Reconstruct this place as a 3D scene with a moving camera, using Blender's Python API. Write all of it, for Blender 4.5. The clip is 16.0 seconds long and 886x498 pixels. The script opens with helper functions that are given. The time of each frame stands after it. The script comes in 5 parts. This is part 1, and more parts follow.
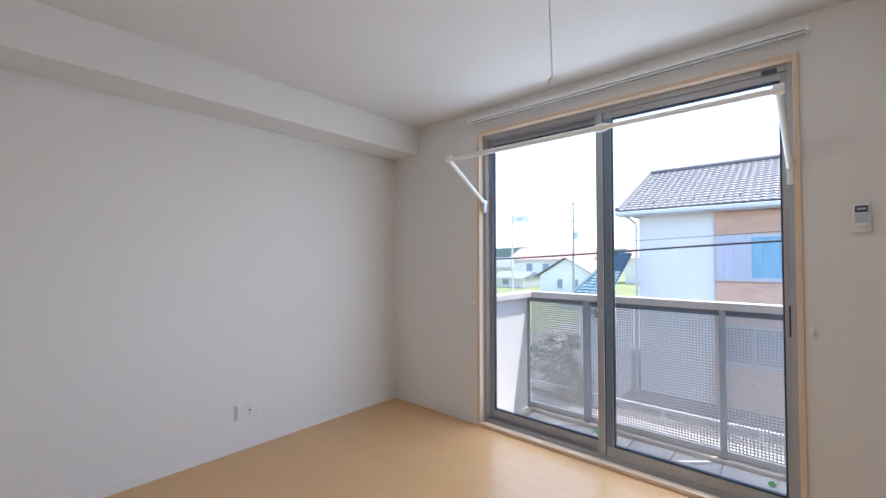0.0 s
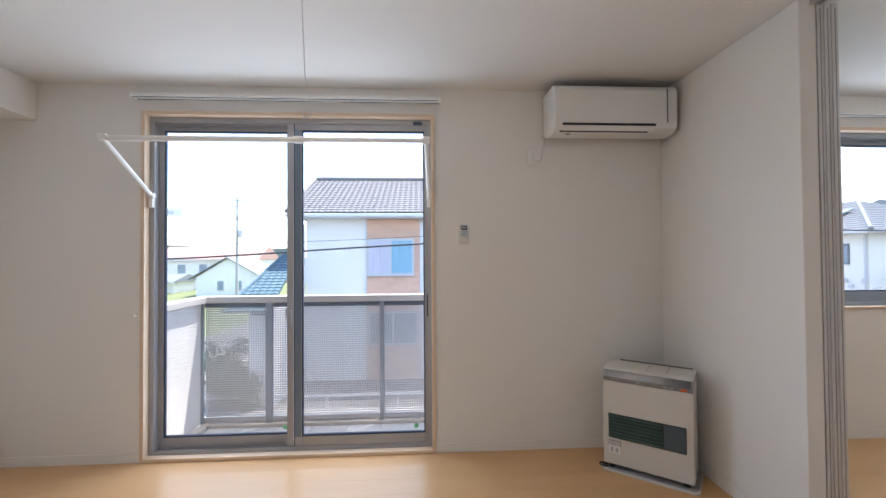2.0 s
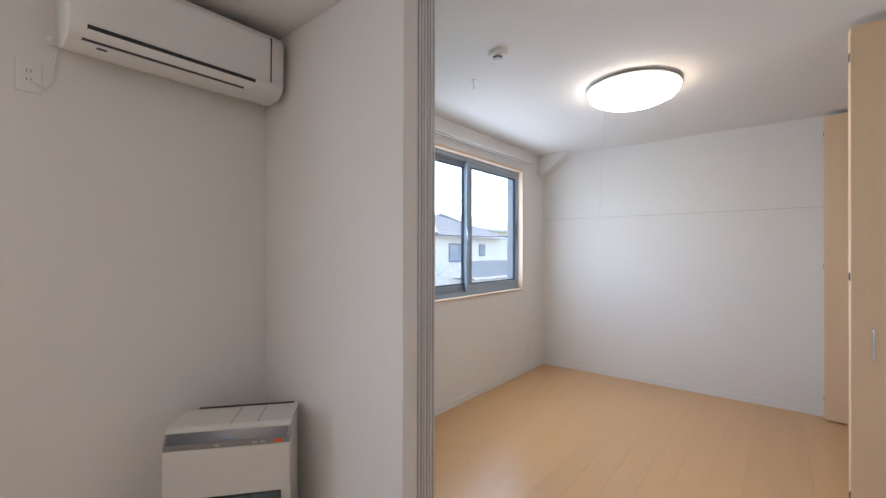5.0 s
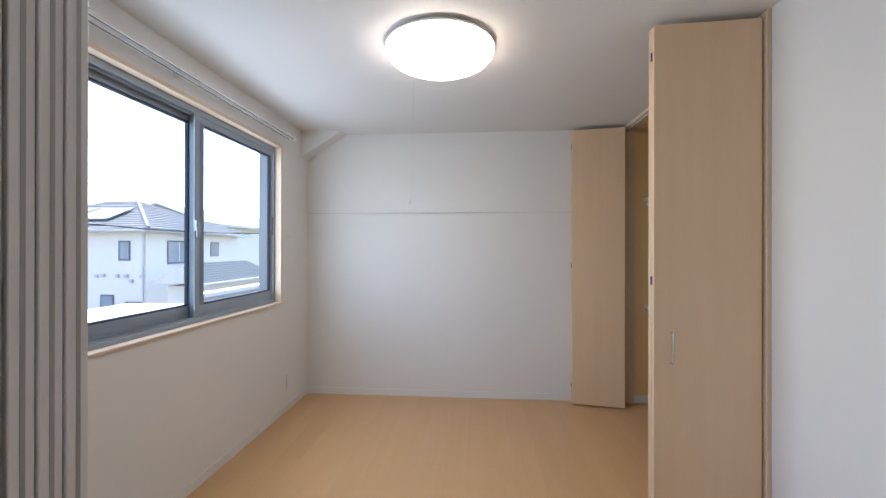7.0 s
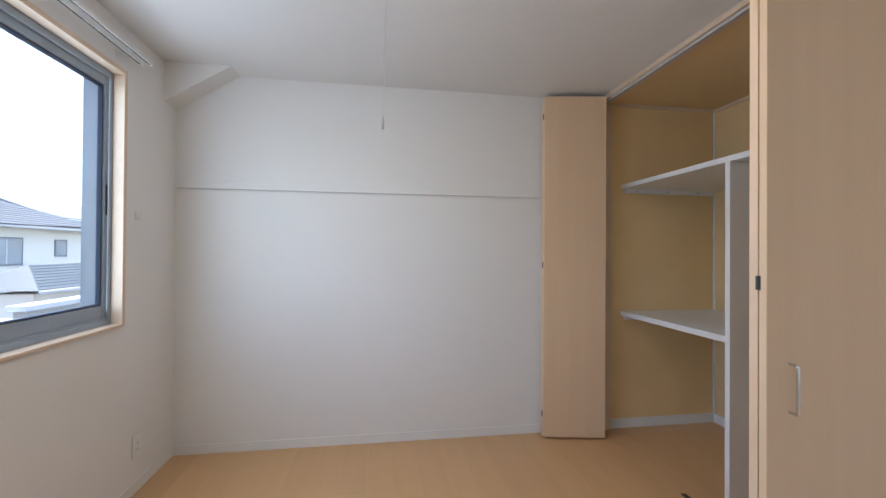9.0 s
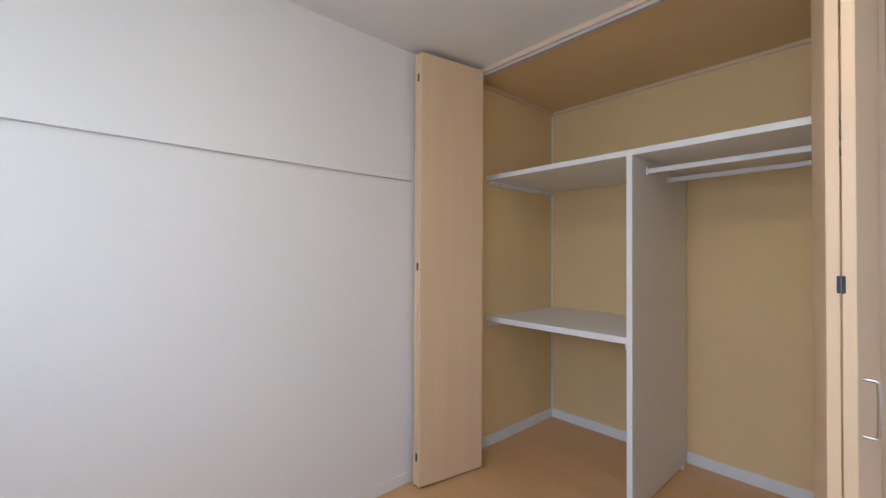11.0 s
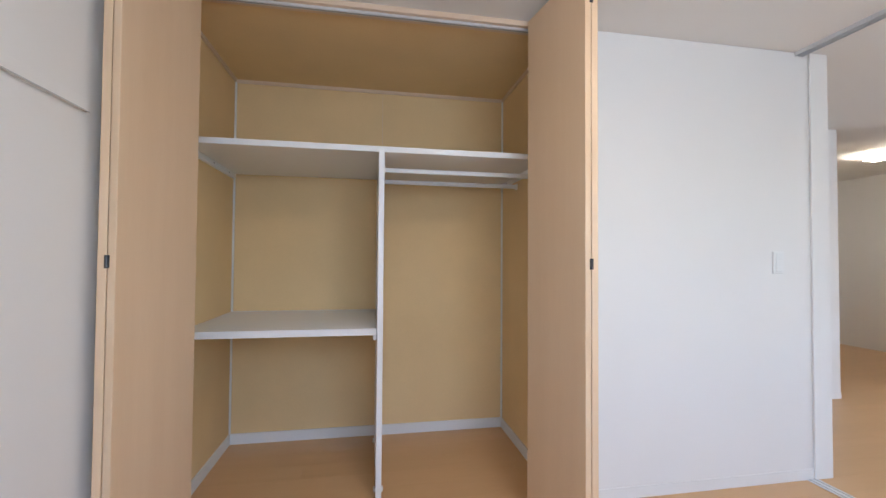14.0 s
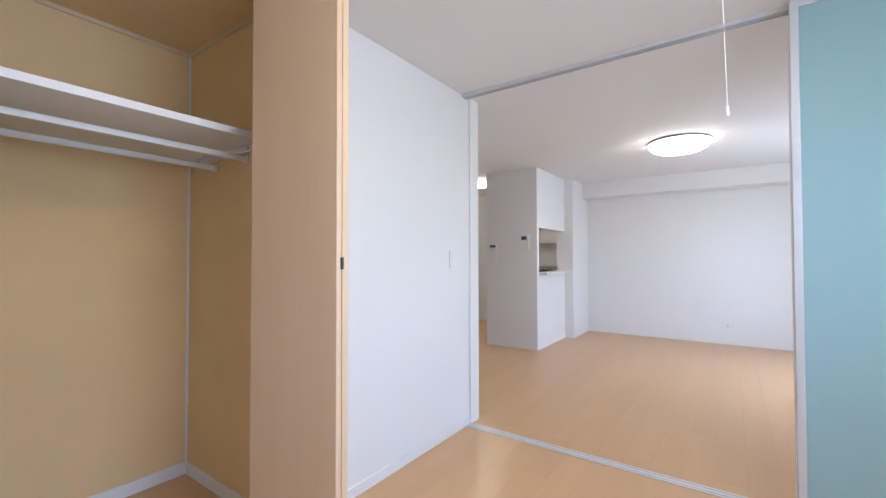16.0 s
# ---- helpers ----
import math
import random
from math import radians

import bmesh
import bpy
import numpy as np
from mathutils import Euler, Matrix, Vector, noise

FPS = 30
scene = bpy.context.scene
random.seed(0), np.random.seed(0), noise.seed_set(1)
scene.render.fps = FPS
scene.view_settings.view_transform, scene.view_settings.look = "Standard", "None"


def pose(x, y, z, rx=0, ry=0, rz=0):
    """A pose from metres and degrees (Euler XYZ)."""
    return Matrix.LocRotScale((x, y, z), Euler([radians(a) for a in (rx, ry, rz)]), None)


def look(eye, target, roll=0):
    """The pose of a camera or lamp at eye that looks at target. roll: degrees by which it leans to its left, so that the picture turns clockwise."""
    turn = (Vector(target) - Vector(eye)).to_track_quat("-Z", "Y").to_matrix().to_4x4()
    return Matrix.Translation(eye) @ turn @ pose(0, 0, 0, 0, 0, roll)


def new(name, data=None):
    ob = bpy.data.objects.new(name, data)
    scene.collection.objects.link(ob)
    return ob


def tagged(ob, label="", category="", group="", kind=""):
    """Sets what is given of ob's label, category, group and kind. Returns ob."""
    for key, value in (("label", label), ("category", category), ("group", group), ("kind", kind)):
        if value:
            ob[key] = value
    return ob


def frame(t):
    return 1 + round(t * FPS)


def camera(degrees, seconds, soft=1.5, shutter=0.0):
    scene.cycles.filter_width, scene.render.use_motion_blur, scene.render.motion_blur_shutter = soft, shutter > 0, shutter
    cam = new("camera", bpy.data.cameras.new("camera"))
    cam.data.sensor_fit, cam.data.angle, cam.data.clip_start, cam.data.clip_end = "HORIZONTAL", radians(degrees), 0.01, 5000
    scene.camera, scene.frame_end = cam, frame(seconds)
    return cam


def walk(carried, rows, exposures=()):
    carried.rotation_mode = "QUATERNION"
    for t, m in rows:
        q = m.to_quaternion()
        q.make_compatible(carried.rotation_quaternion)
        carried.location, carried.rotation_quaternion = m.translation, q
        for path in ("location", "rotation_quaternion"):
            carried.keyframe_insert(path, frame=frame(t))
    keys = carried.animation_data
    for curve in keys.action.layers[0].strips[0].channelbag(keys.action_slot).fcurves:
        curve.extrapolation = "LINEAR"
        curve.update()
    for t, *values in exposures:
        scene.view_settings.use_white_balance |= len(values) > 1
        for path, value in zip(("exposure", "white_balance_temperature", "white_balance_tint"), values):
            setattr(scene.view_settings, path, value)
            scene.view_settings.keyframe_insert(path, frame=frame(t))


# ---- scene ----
cam = camera(94.7, 16.0)
PATH = [
    (0, (2.81, -2.523, 1.267), (1.486, -1.026, 1.312), -0.1),
    (0.5, (2.818, -2.528, 1.302), (1.833, -0.788, 1.324), -0.7),
    (1, (2.79, -2.513, 1.276), (2.24, -0.591, 1.326), -0.3),
    (1.5, (2.764, -2.578, 1.277), (2.597, -0.585, 1.328), -0.6),
    (2, (2.706, -2.701, 1.289), (2.819, -0.704, 1.324), -0.4),
    (2.5, (2.712, -2.774, 1.296), (3.012, -0.797, 1.319), -0.5),
    (3, (2.773, -2.758, 1.299), (3.239, -0.813, 1.315), -0.5),
    (3.5, (2.891, -2.633, 1.303), (3.569, -0.752, 1.312), -0.3),
    (4, (3.028, -2.49, 1.332), (3.976, -0.728, 1.314), 0.0),
    (4.5, (3.147, -2.306, 1.3), (4.371, -0.724, 1.305), 0.1),
    (5, (3.276, -2.108, 1.319), (4.824, -0.842, 1.326), 0.1),
    (7.5, (4.241, -1.486, 1.341), (6.241, -1.456, 1.345), 0.2),
    (8, (4.465, -1.429, 1.316), (6.465, -1.476, 1.323), 0.4),
    (10.5, (5.667, -1.041, 1.272), (7.367, -2.095, 1.296), 0.2),
    (11, (5.9, -1.007, 1.266), (7.383, -2.348, 1.292), 0.3),
    (11.5, (6.092, -0.955, 1.251), (7.351, -2.509, 1.281), 0.4),
    (12, (6.252, -0.899, 1.264), (7.192, -2.664, 1.299), 0.4),
    (12.5, (6.407, -0.913, 1.24), (7.019, -2.817, 1.281), 0.5),
    (13, (6.552, -0.943, 1.227), (6.846, -2.921, 1.272), 0.4),
    (13.5, (6.709, -0.92, 1.218), (6.68, -2.919, 1.272), 0.4),
    (14, (6.816, -0.936, 1.215), (6.471, -2.906, 1.262), 0.4),
    (14.5, (6.867, -1.02, 1.206), (6.208, -2.908, 1.247), 0.2),
    (15, (6.903, -1.091, 1.203), (5.92, -2.833, 1.245), 0.1),
    (15.5, (6.951, -1.181, 1.209), (5.6, -2.655, 1.261), -0.2),
    (16, (6.945, -1.271, 1.218), (5.31, -2.423, 1.259), -0.1),
]
EXPOSURES = [(0, 2.50, 6300, 14.5), (2, 2.58, 6500, 14.5), (4, 2.38, 6450, 14.5), (5, 2.72, 6450, 15.5), (8, 2.5, 6300, 14.5), (10.5, 2.78, 6400, 15), (12.5, 2.92, 6500, 16), (14.5, 3.13, 6150, 15), (16, 3.2, 5950, 15)]
walk(cam, [(t, look(eye, aim, roll)) for t, eye, aim, roll in PATH], EXPOSURES)

# ---- world, sun and exposure ----
SUN_DIR = Vector((0.27, 0.25, 1.0)).normalized()
world = bpy.data.worlds.new("sky")
scene.world = world
world.use_nodes = True
wn = world.node_tree.nodes
sky = wn.new("ShaderNodeTexSky")
sky.sky_type = "NISHITA"
sky.sun_disc = False
sky.sun_elevation = math.asin(SUN_DIR.z)
sky.sun_rotation = math.atan2(SUN_DIR.x, SUN_DIR.y)
sky.dust_density = 1.2
sky.air_density = 1.0
wn["Background"].inputs["Strength"].default_value = 0.12
world.node_tree.links.new(sky.outputs["Color"], wn["Background"].inputs["Color"])

sun_data = bpy.data.lights.new("sun", "SUN")
sun_data.energy = 2.2
sun_data.angle = radians(0.5)
sun_data.color = (1.0, 0.95, 0.88)
sun = new("sun", sun_data)
sun.matrix_world = look(SUN_DIR * 60, (0, 0, 0))


# daylight of the sky in the two window openings: x, z, width, height, watts
for wx, wz, ww, wh, watts in ((1.877, 1.12, 1.70, 2.04, 3.8), (6.29, 1.545, 1.72, 1.12, 3.2)):
    day = bpy.data.lights.new("window_daylight", "AREA")
    day.shape = "RECTANGLE"
    day.size, day.size_y = ww, wh
    day.energy = watts
    day.color = (0.64, 0.82, 1.0)
    new("window_daylight", day).matrix_world = look((wx, 0.048, wz), (wx, -2.0, wz))

LAMP_POWER = 1.85        # glow of the ceiling lamps' diffusers
KITCHEN_POWER = 10.5


# ---- materials ----
def material(name):
    m = bpy.data.materials.new(name)
    m.use_nodes = True
    nt = m.node_tree
    return m, nt, nt.nodes["Principled BSDF"]


def link(nt, a, b):
    nt.links.new(a, b)


def surface(name, color, rough=0.5, metal=0.0, vary=0.06, scale=6.0, fine=180.0, bump=0.05, stretch=(1, 1, 1), spec=0.5, rnd=0.0, rough_vary=0.08):
    """Paint, plastic, metal or board: two scales of variation in tone, gloss and relief."""
    m, nt, p = material(name)
    n = nt.nodes
    co = n.new("ShaderNodeTexCoord")
    mp = n.new("ShaderNodeMapping")
    mp.inputs["Scale"].default_value = stretch
    geo = n.new("ShaderNodeNewGeometry")
    link(nt, geo.outputs["Position"], mp.inputs["Vector"])
    big, small = n.new("ShaderNodeTexNoise"), n.new("ShaderNodeTexNoise")
    for tx, sc, det in ((big, scale, 4), (small, fine, 3)):
        tx.inputs["Scale"].default_value = sc
        tx.inputs["Detail"].default_value = det
        link(nt, mp.outputs["Vector"], tx.inputs["Vector"])
    mix = n.new("ShaderNodeMath")
    mix.operation = "MULTIPLY_ADD"
    link(nt, big.outputs["Fac"], mix.inputs[0])
    mix.inputs[1].default_value = 0.7
    sm = n.new("ShaderNodeMath")
    sm.operation = "MULTIPLY"
    sm.inputs[1].default_value = 0.3
    link(nt, small.outputs["Fac"], sm.inputs[0])
    link(nt, sm.outputs[0], mix.inputs[2])
    ramp = n.new("ShaderNodeValToRGB")
    ramp.color_ramp.elements[0].position, ramp.color_ramp.elements[1].position = 0.3, 0.7
    ramp.color_ramp.elements[0].color = (*[c * (1 - vary) for c in color], 1)
    ramp.color_ramp.elements[1].color = (*[min(1, c * (1 + vary)) for c in color], 1)
    link(nt, mix.outputs[0], ramp.inputs["Fac"])
    out = ramp.outputs["Color"]
    if rnd:
        info = n.new("ShaderNodeObjectInfo")
        hsv = n.new("ShaderNodeHueSaturation")
        mr = n.new("ShaderNodeMapRange")
        mr.inputs["To Min"].default_value, mr.inputs["To Max"].default_value = 1 - rnd, 1 + rnd
        link(nt, info.outputs["Random"], mr.inputs["Value"])
        link(nt, mr.outputs["Result"], hsv.inputs["Value"])
        link(nt, out, hsv.inputs["Color"])
        out = hsv.outputs["Color"]
    link(nt, out, p.inputs["Base Color"])
    rr = n.new("ShaderNodeMapRange")
    rr.inputs["To Min"].default_value, rr.inputs["To Max"].default_value = max(0.02, rough - rough_vary), min(1, rough + rough_vary)
    link(nt, big.outputs["Fac"], rr.inputs["Value"])
    link(nt, rr.outputs["Result"], p.inputs["Roughness"])
    p.inputs["Metallic"].default_value = metal
    p.inputs["Specular IOR Level"].default_value = spec
    if bump:
        bp = n.new("ShaderNodeBump")
        bp.inputs["Strength"].default_value = bump
        bp.inputs["Distance"].default_value = 0.002
        link(nt, small.outputs["Fac"], bp.inputs["Height"])
        link(nt, bp.outputs["Normal"], p.inputs["Normal"])
    return m


def wood(name, light, dark, rough=0.4, along="x", grain=14.0, rnd=0.0, bump=0.04, polish=0.07):
    """Laminate or timber with fine streaks along one axis."""
    st = {"x": (0.06, 1, 1), "y": (1, 0.06, 1), "z": (1, 1, 0.06)}[along]
    m, nt, p = material(name)
    n = nt.nodes
    geo = n.new("ShaderNodeNewGeometry")
    info = n.new("ShaderNodeObjectInfo")
    shift = n.new("ShaderNodeVectorMath")
    shift.operation = "MULTIPLY_ADD"
    comb = n.new("ShaderNodeCombineXYZ")
    for i in range(3):
        link(nt, info.outputs["Random"], comb.inputs[i])
    link(nt, comb.outputs[0], shift.inputs[0])
    shift.inputs[1].default_value = (7.0, 11.0, 5.0)
    link(nt, geo.outputs["Position"], shift.inputs[2])
    mp = n.new("ShaderNodeMapping")
    mp.inputs["Scale"].default_value = st
    link(nt, shift.outputs[0], mp.inputs["Vector"])
    tx = n.new("ShaderNodeTexNoise")
    tx.inputs["Scale"].default_value, tx.inputs["Detail"].default_value = grain, 6
    fn = n.new("ShaderNodeTexNoise")
    fn.inputs["Scale"].default_value, fn.inputs["Detail"].default_value = grain * 14, 3
    link(nt, mp.outputs["Vector"], tx.inputs["Vector"])
    link(nt, mp.outputs["Vector"], fn.inputs["Vector"])
    ad = n.new("ShaderNodeMath")
    ad.operation = "MULTIPLY_ADD"
    ad.inputs[1].default_value = 0.35
    link(nt, fn.outputs["Fac"], ad.inputs[0])
    half = n.new("ShaderNodeMath")
    half.operation = "MULTIPLY"
    half.inputs[1].default_value = 0.65
    link(nt, tx.outputs["Fac"], half.inputs[0])
    link(nt, half.outputs[0], ad.inputs[2])
    ramp = n.new("ShaderNodeValToRGB")
    ramp.color_ramp.elements[0].position, ramp.color_ramp.elements[1].position = 0.3, 0.7
    ramp.color_ramp.elements[0].color, ramp.color_ramp.elements[1].color = (*dark, 1), (*light, 1)
    link(nt, ad.outputs[0], ramp.inputs["Fac"])
    out = ramp.outputs["Color"]
    if rnd:
        hsv = n.new("ShaderNodeHueSaturation")
        mr = n.new("ShaderNodeMapRange")
        mr.inputs["To Min"].default_value, mr.inputs["To Max"].default_value = 1 - rnd, 1 + rnd
        link(nt, info.outputs["Random"], mr.inputs["Value"])
        link(nt, mr.outputs["Result"], hsv.inputs["Value"])
        link(nt, out, hsv.inputs["Color"])
        out = hsv.outputs["Color"]
    link(nt, out, p.inputs["Base Color"])
    rr = n.new("ShaderNodeMapRange")
    rr.inputs["To Min"].default_value, rr.inputs["To Max"].default_value = rough - polish, rough + polish
    link(nt, tx.outputs["Fac"], rr.inputs["Value"])
    link(nt, rr.outputs["Result"], p.inputs["Roughness"])
    bp = n.new("ShaderNodeBump")
    bp.inputs["Strength"].default_value, bp.inputs["Distance"].default_value = bump, 0.001
    link(nt, fn.outputs["Fac"], bp.inputs["Height"])
    link(nt, bp.outputs["Normal"], p.inputs["Normal"])
    return m


def glowing(name, color, strength):
    m, nt, p = material(name)
    p.inputs["Base Color"].default_value = (0.9, 0.9, 0.88, 1)
    p.inputs["Roughness"].default_value = 0.35
    p.inputs["Emission Color"].default_value = (*color, 1)
    p.inputs["Emission Strength"].default_value = strength
    return m


def clear_glass(name, tint=(0.97, 0.985, 0.99)):
    m, nt, p = material(name)
    n = nt.nodes
    tr, gl, mx, fr, ma = n.new("ShaderNodeBsdfTransparent"), n.new("ShaderNodeBsdfGlossy"), n.new("ShaderNodeMixShader"), n.new("ShaderNodeLayerWeight"), n.new("ShaderNodeMapRange")
    tr.inputs["Color"].default_value = (*tint, 1)
    gl.inputs["Roughness"].default_value = 0.01
    fr.inputs["Blend"].default_value = 0.12
    ma.inputs["To Min"].default_value, ma.inputs["To Max"].default_value = 0.015, 0.5
    link(nt, fr.outputs["Facing"], ma.inputs["Value"])
    link(nt, ma.outputs["Result"], mx.inputs[0])
    link(nt, tr.outputs[0], mx.inputs[1])
    link(nt, gl.outputs[0], mx.inputs[2])
    link(nt, mx.outputs[0], n["Material Output"].inputs["Surface"])
    n.remove(p)
    return m


def frosted(name, color):
    m, nt, p = material(name)
    n = nt.nodes
    p.inputs["Base Color"].default_value = (*color, 1)
    p.inputs["Roughness"].default_value = 0.38
    tl, mx = n.new("ShaderNodeBsdfTranslucent"), n.new("ShaderNodeMixShader")
    tl.inputs["Color"].default_value = (*color, 1)
    mx.inputs[0].default_value = 0.45
    link(nt, p.outputs[0], mx.inputs[1])
    link(nt, tl.outputs[0], mx.inputs[2])
    link(nt, mx.outputs[0], n["Material Output"].inputs["Surface"])
    return m


WALL = surface("white_wallpaper", (0.80, 0.785, 0.76), 0.85, vary=0.012, scale=1.3, fine=220, bump=0.22, spec=0.25)
CEIL = surface("ceiling_paper", (0.80, 0.785, 0.76), 0.9, vary=0.012, scale=1.0, fine=160, bump=0.25, spec=0.2)
PLANK = wood("beech_floor", (0.65, 0.395, 0.195), (0.60, 0.355, 0.165), 0.30, "x", 9, rnd=0.014, bump=0.008, polish=0.012)
UNDER = surface("floor_joint", (0.54, 0.33, 0.17), 0.7)
TRIM = wood("beech_trim", (0.76, 0.60, 0.45), (0.70, 0.535, 0.39), 0.42, "x", 20)
DOORWOOD = wood("beech_door_laminate", (0.75, 0.548, 0.36), (0.71, 0.503, 0.318), 0.42, "z", 16)
BASE = surface("white_baseboard_vinyl", (0.80, 0.79, 0.77), 0.45, vary=0.02, scale=8, fine=90, bump=0.02)
TAN = surface("tan_closet_board", (0.78, 0.57, 0.305), 0.7, vary=0.05, scale=3, fine=140, bump=0.12, spec=0.3)
SHELF = surface("white_melamine", (0.78, 0.785, 0.79), 0.35, vary=0.015, scale=4, fine=120, bump=0.02)
SASH = surface("bronze_grey_aluminium", (0.39, 0.40, 0.43), 0.4, 0.3, vary=0.05, scale=9, fine=200, bump=0.03)
# bedroom copy of SASH, tinted for the blue light on its frames
SASHBLUE = surface("blue_lit_sash_aluminium", (0.33, 0.385, 0.45), 0.4, 0.3, vary=0.05, scale=9, fine=200, bump=0.03)
# sash metal beyond the lip, with its blue shade put into the colour
SASHSHADE = surface("sash_in_blue_shade", (0.17, 0.235, 0.31), 0.4, 0.2, vary=0.06)
SASHDARK = surface("dark_gasket_and_gap", (0.035, 0.06, 0.11), 0.5, vary=0.1)
ALU = surface("satin_aluminium", (0.66, 0.665, 0.68), 0.38, 0.3, vary=0.04, scale=12, fine=240, bump=0.03)
ALUDARK = surface("grey_aluminium_groove", (0.33, 0.335, 0.34), 0.5, 0.2, vary=0.08)
TRACKDARK = surface("dark_track_groove", (0.09, 0.09, 0.10), 0.5, vary=0.1)
GRILLEBLUE = surface("blue_grey_grille", (0.085, 0.115, 0.135), 0.4, vary=0.06)
CHROME = surface("brushed_chrome", (0.66, 0.66, 0.66), 0.22, 1.0, vary=0.03)
PLASTIC = surface("white_plastic", (0.79, 0.785, 0.765), 0.4, vary=0.015, scale=8, fine=150, bump=0.02)
IVORY = surface("ivory_enamel", (0.66, 0.63, 0.58), 0.38, vary=0.02, scale=6, fine=150, bump=0.02)
GREYPL = surface("grey_panel_plastic", (0.075, 0.078, 0.09), 0.22, vary=0.05, scale=8)
LIGHTGREY = surface("light_grey_plastic", (0.45, 0.45, 0.45), 0.4, vary=0.04)
PANELGREY = surface("warm_grey_panel", (0.24, 0.235, 0.23), 0.4, vary=0.04)
BLACK = surface("black_plastic", (0.015, 0.016, 0.018), 0.45, vary=0.2)
DARKGREEN = surface("dark_louvre_enamel", (0.018, 0.055, 0.045), 0.35, vary=0.1)
LCD = surface("blue_grey_display", (0.06, 0.085, 0.13), 0.2, vary=0.1)
LABELGREY = surface("grey_sticker", (0.35, 0.33, 0.32), 0.5, vary=0.1)
PALEBLUE = surface("pale_blue_buttons", (0.45, 0.53, 0.60), 0.5, vary=0.1)
ORANGE = surface("orange_button", (0.80, 0.10, 0.03), 0.4, vary=0.05)
GREENSTICK = surface("green_sticker", (0.25, 0.75, 0.45), 0.5, vary=0.05)
BROWN = surface("brown_catch_plate", (0.07, 0.045, 0.03), 0.5, vary=0.1)
GLASS = clear_glass("window_glass")
FROST = frosted("frosted_aqua_acrylic", (0.56, 0.78, 0.80))
LAMPGLOW = glowing("lit_lamp_diffuser", (1.0, 0.90, 0.78), LAMP_POWER)
KITCHENGLOW = glowing("lit_kitchen_diffuser", (1.0, 0.90, 0.72), KITCHEN_POWER)
STEEL = surface("stainless_steel", (0.50, 0.50, 0.50), 0.3, 0.9, vary=0.05, stretch=(0.1, 1, 1))
# railing metal for the posts, darkened in colour for their backlit side
RAILPOST = surface("backlit_rail_aluminium", (0.24, 0.265, 0.30), 0.45, 0.2, vary=0.05)
RAILALU = surface("balcony_aluminium", (0.45, 0.43, 0.41), 0.45, 0.2, vary=0.04)
DARKRAIL = surface("dark_blue_grey_rail", (0.10, 0.12, 0.15), 0.5, 0.2, vary=0.05)
SIDEPANEL = surface("pale_grey_side_panel", (0.60, 0.595, 0.59), 0.6, vary=0.04)
BALTILE = surface("balcony_grey_tile", (0.36, 0.37, 0.38), 0.6, vary=0.06, rnd=0.05)
PERF = surface("perforated_grey_metal", (0.42, 0.43, 0.45), 0.5, 0.1, vary=0.04)
SIDING = surface("white_siding", (0.80, 0.785, 0.765), 0.7, vary=0.03, scale=2, fine=40, bump=0.1)
CREAMWALL = surface("cream_render", (0.78, 0.75, 0.68), 0.8, vary=0.03, scale=2, fine=60, bump=0.2)
BRICKTAN = surface("tan_tile_siding", (0.66, 0.43, 0.32), 0.7, vary=0.06, scale=5, fine=30, bump=0.2, rnd=0.08)
ROOFGREY = surface("grey_glazed_roof_tile", (0.135, 0.135, 0.14), 0.6, vary=0.1, scale=3, fine=40, bump=0.06, rnd=0.06, spec=0.35)
ROOFBLUE = surface("blue_roof_tile", (0.07, 0.13, 0.165), 0.7, vary=0.1, scale=3, fine=40, bump=0.05, rnd=0.08, spec=0.3)
ROOFTEAL = surface("dark_teal_slate", (0.075, 0.10, 0.115), 0.55, vary=0.12, scale=1.5, fine=20, bump=0.1)
# far roofs only: distance haze is put in as a paler red-brown
ROOFRED = surface("hazed_red_brown_roof", (0.33, 0.20, 0.16), 0.6, vary=0.12, scale=1.5, fine=20, bump=0.1)
ROOFSLATE = surface("slate_roof", (0.17, 0.185, 0.20), 0.45, vary=0.12, scale=1.5, fine=20, bump=0.1)
GUTTER = surface("white_gutter", (0.62, 0.64, 0.66), 0.4, vary=0.03)
WINFRAME = surface("grey_house_window_frame", (0.52, 0.53, 0.55), 0.4, 0.1, vary=0.04)
HOUSEGLASS = surface("house_window_glass", (0.26, 0.32, 0.37), 0.08, vary=0.2, scale=1.2)
CURTAIN = surface("blue_curtain", (0.24, 0.44, 0.56), 0.8, vary=0.12, scale=2, stretch=(8, 8, 0.4))
CURTAINPALE = surface("pale_lilac_curtain", (0.52, 0.52, 0.60), 0.8, vary=0.12, scale=2, stretch=(8, 8, 0.4))
GRASS = surface("grass", (0.12, 0.145, 0.055), 0.9, vary=0.35, scale=0.8, fine=14, bump=0.5)
LEAF = surface("shrub_leaf", (0.085, 0.13, 0.05), 0.6, vary=0.3, scale=6, rnd=0.2)
BARK = surface("bark", (0.10, 0.07, 0.05), 0.9, vary=0.3, scale=8, bump=0.5)
ASPHALT = surface("asphalt", (0.055, 0.055, 0.058), 0.9, vary=0.2, scale=1.5, fine=60, bump=0.3)
CONCRETE = surface("concrete", (0.36, 0.35, 0.33), 0.85, vary=0.1, scale=2, fine=40, bump=0.2)
GRAVEL = surface("grey_gravel", (0.15, 0.145, 0.14), 0.9, vary=0.25, scale=1.2, fine=30, bump=0.4)
CABLE = surface("black_cable", (0.02, 0.02, 0.022), 0.6)
# woods lightened and greyed, some distance haze put into the colour
HILL = surface("hazed_far_hill", (0.16, 0.21, 0.20), 0.95, vary=0.25, scale=0.03, fine=0.4, bump=0)


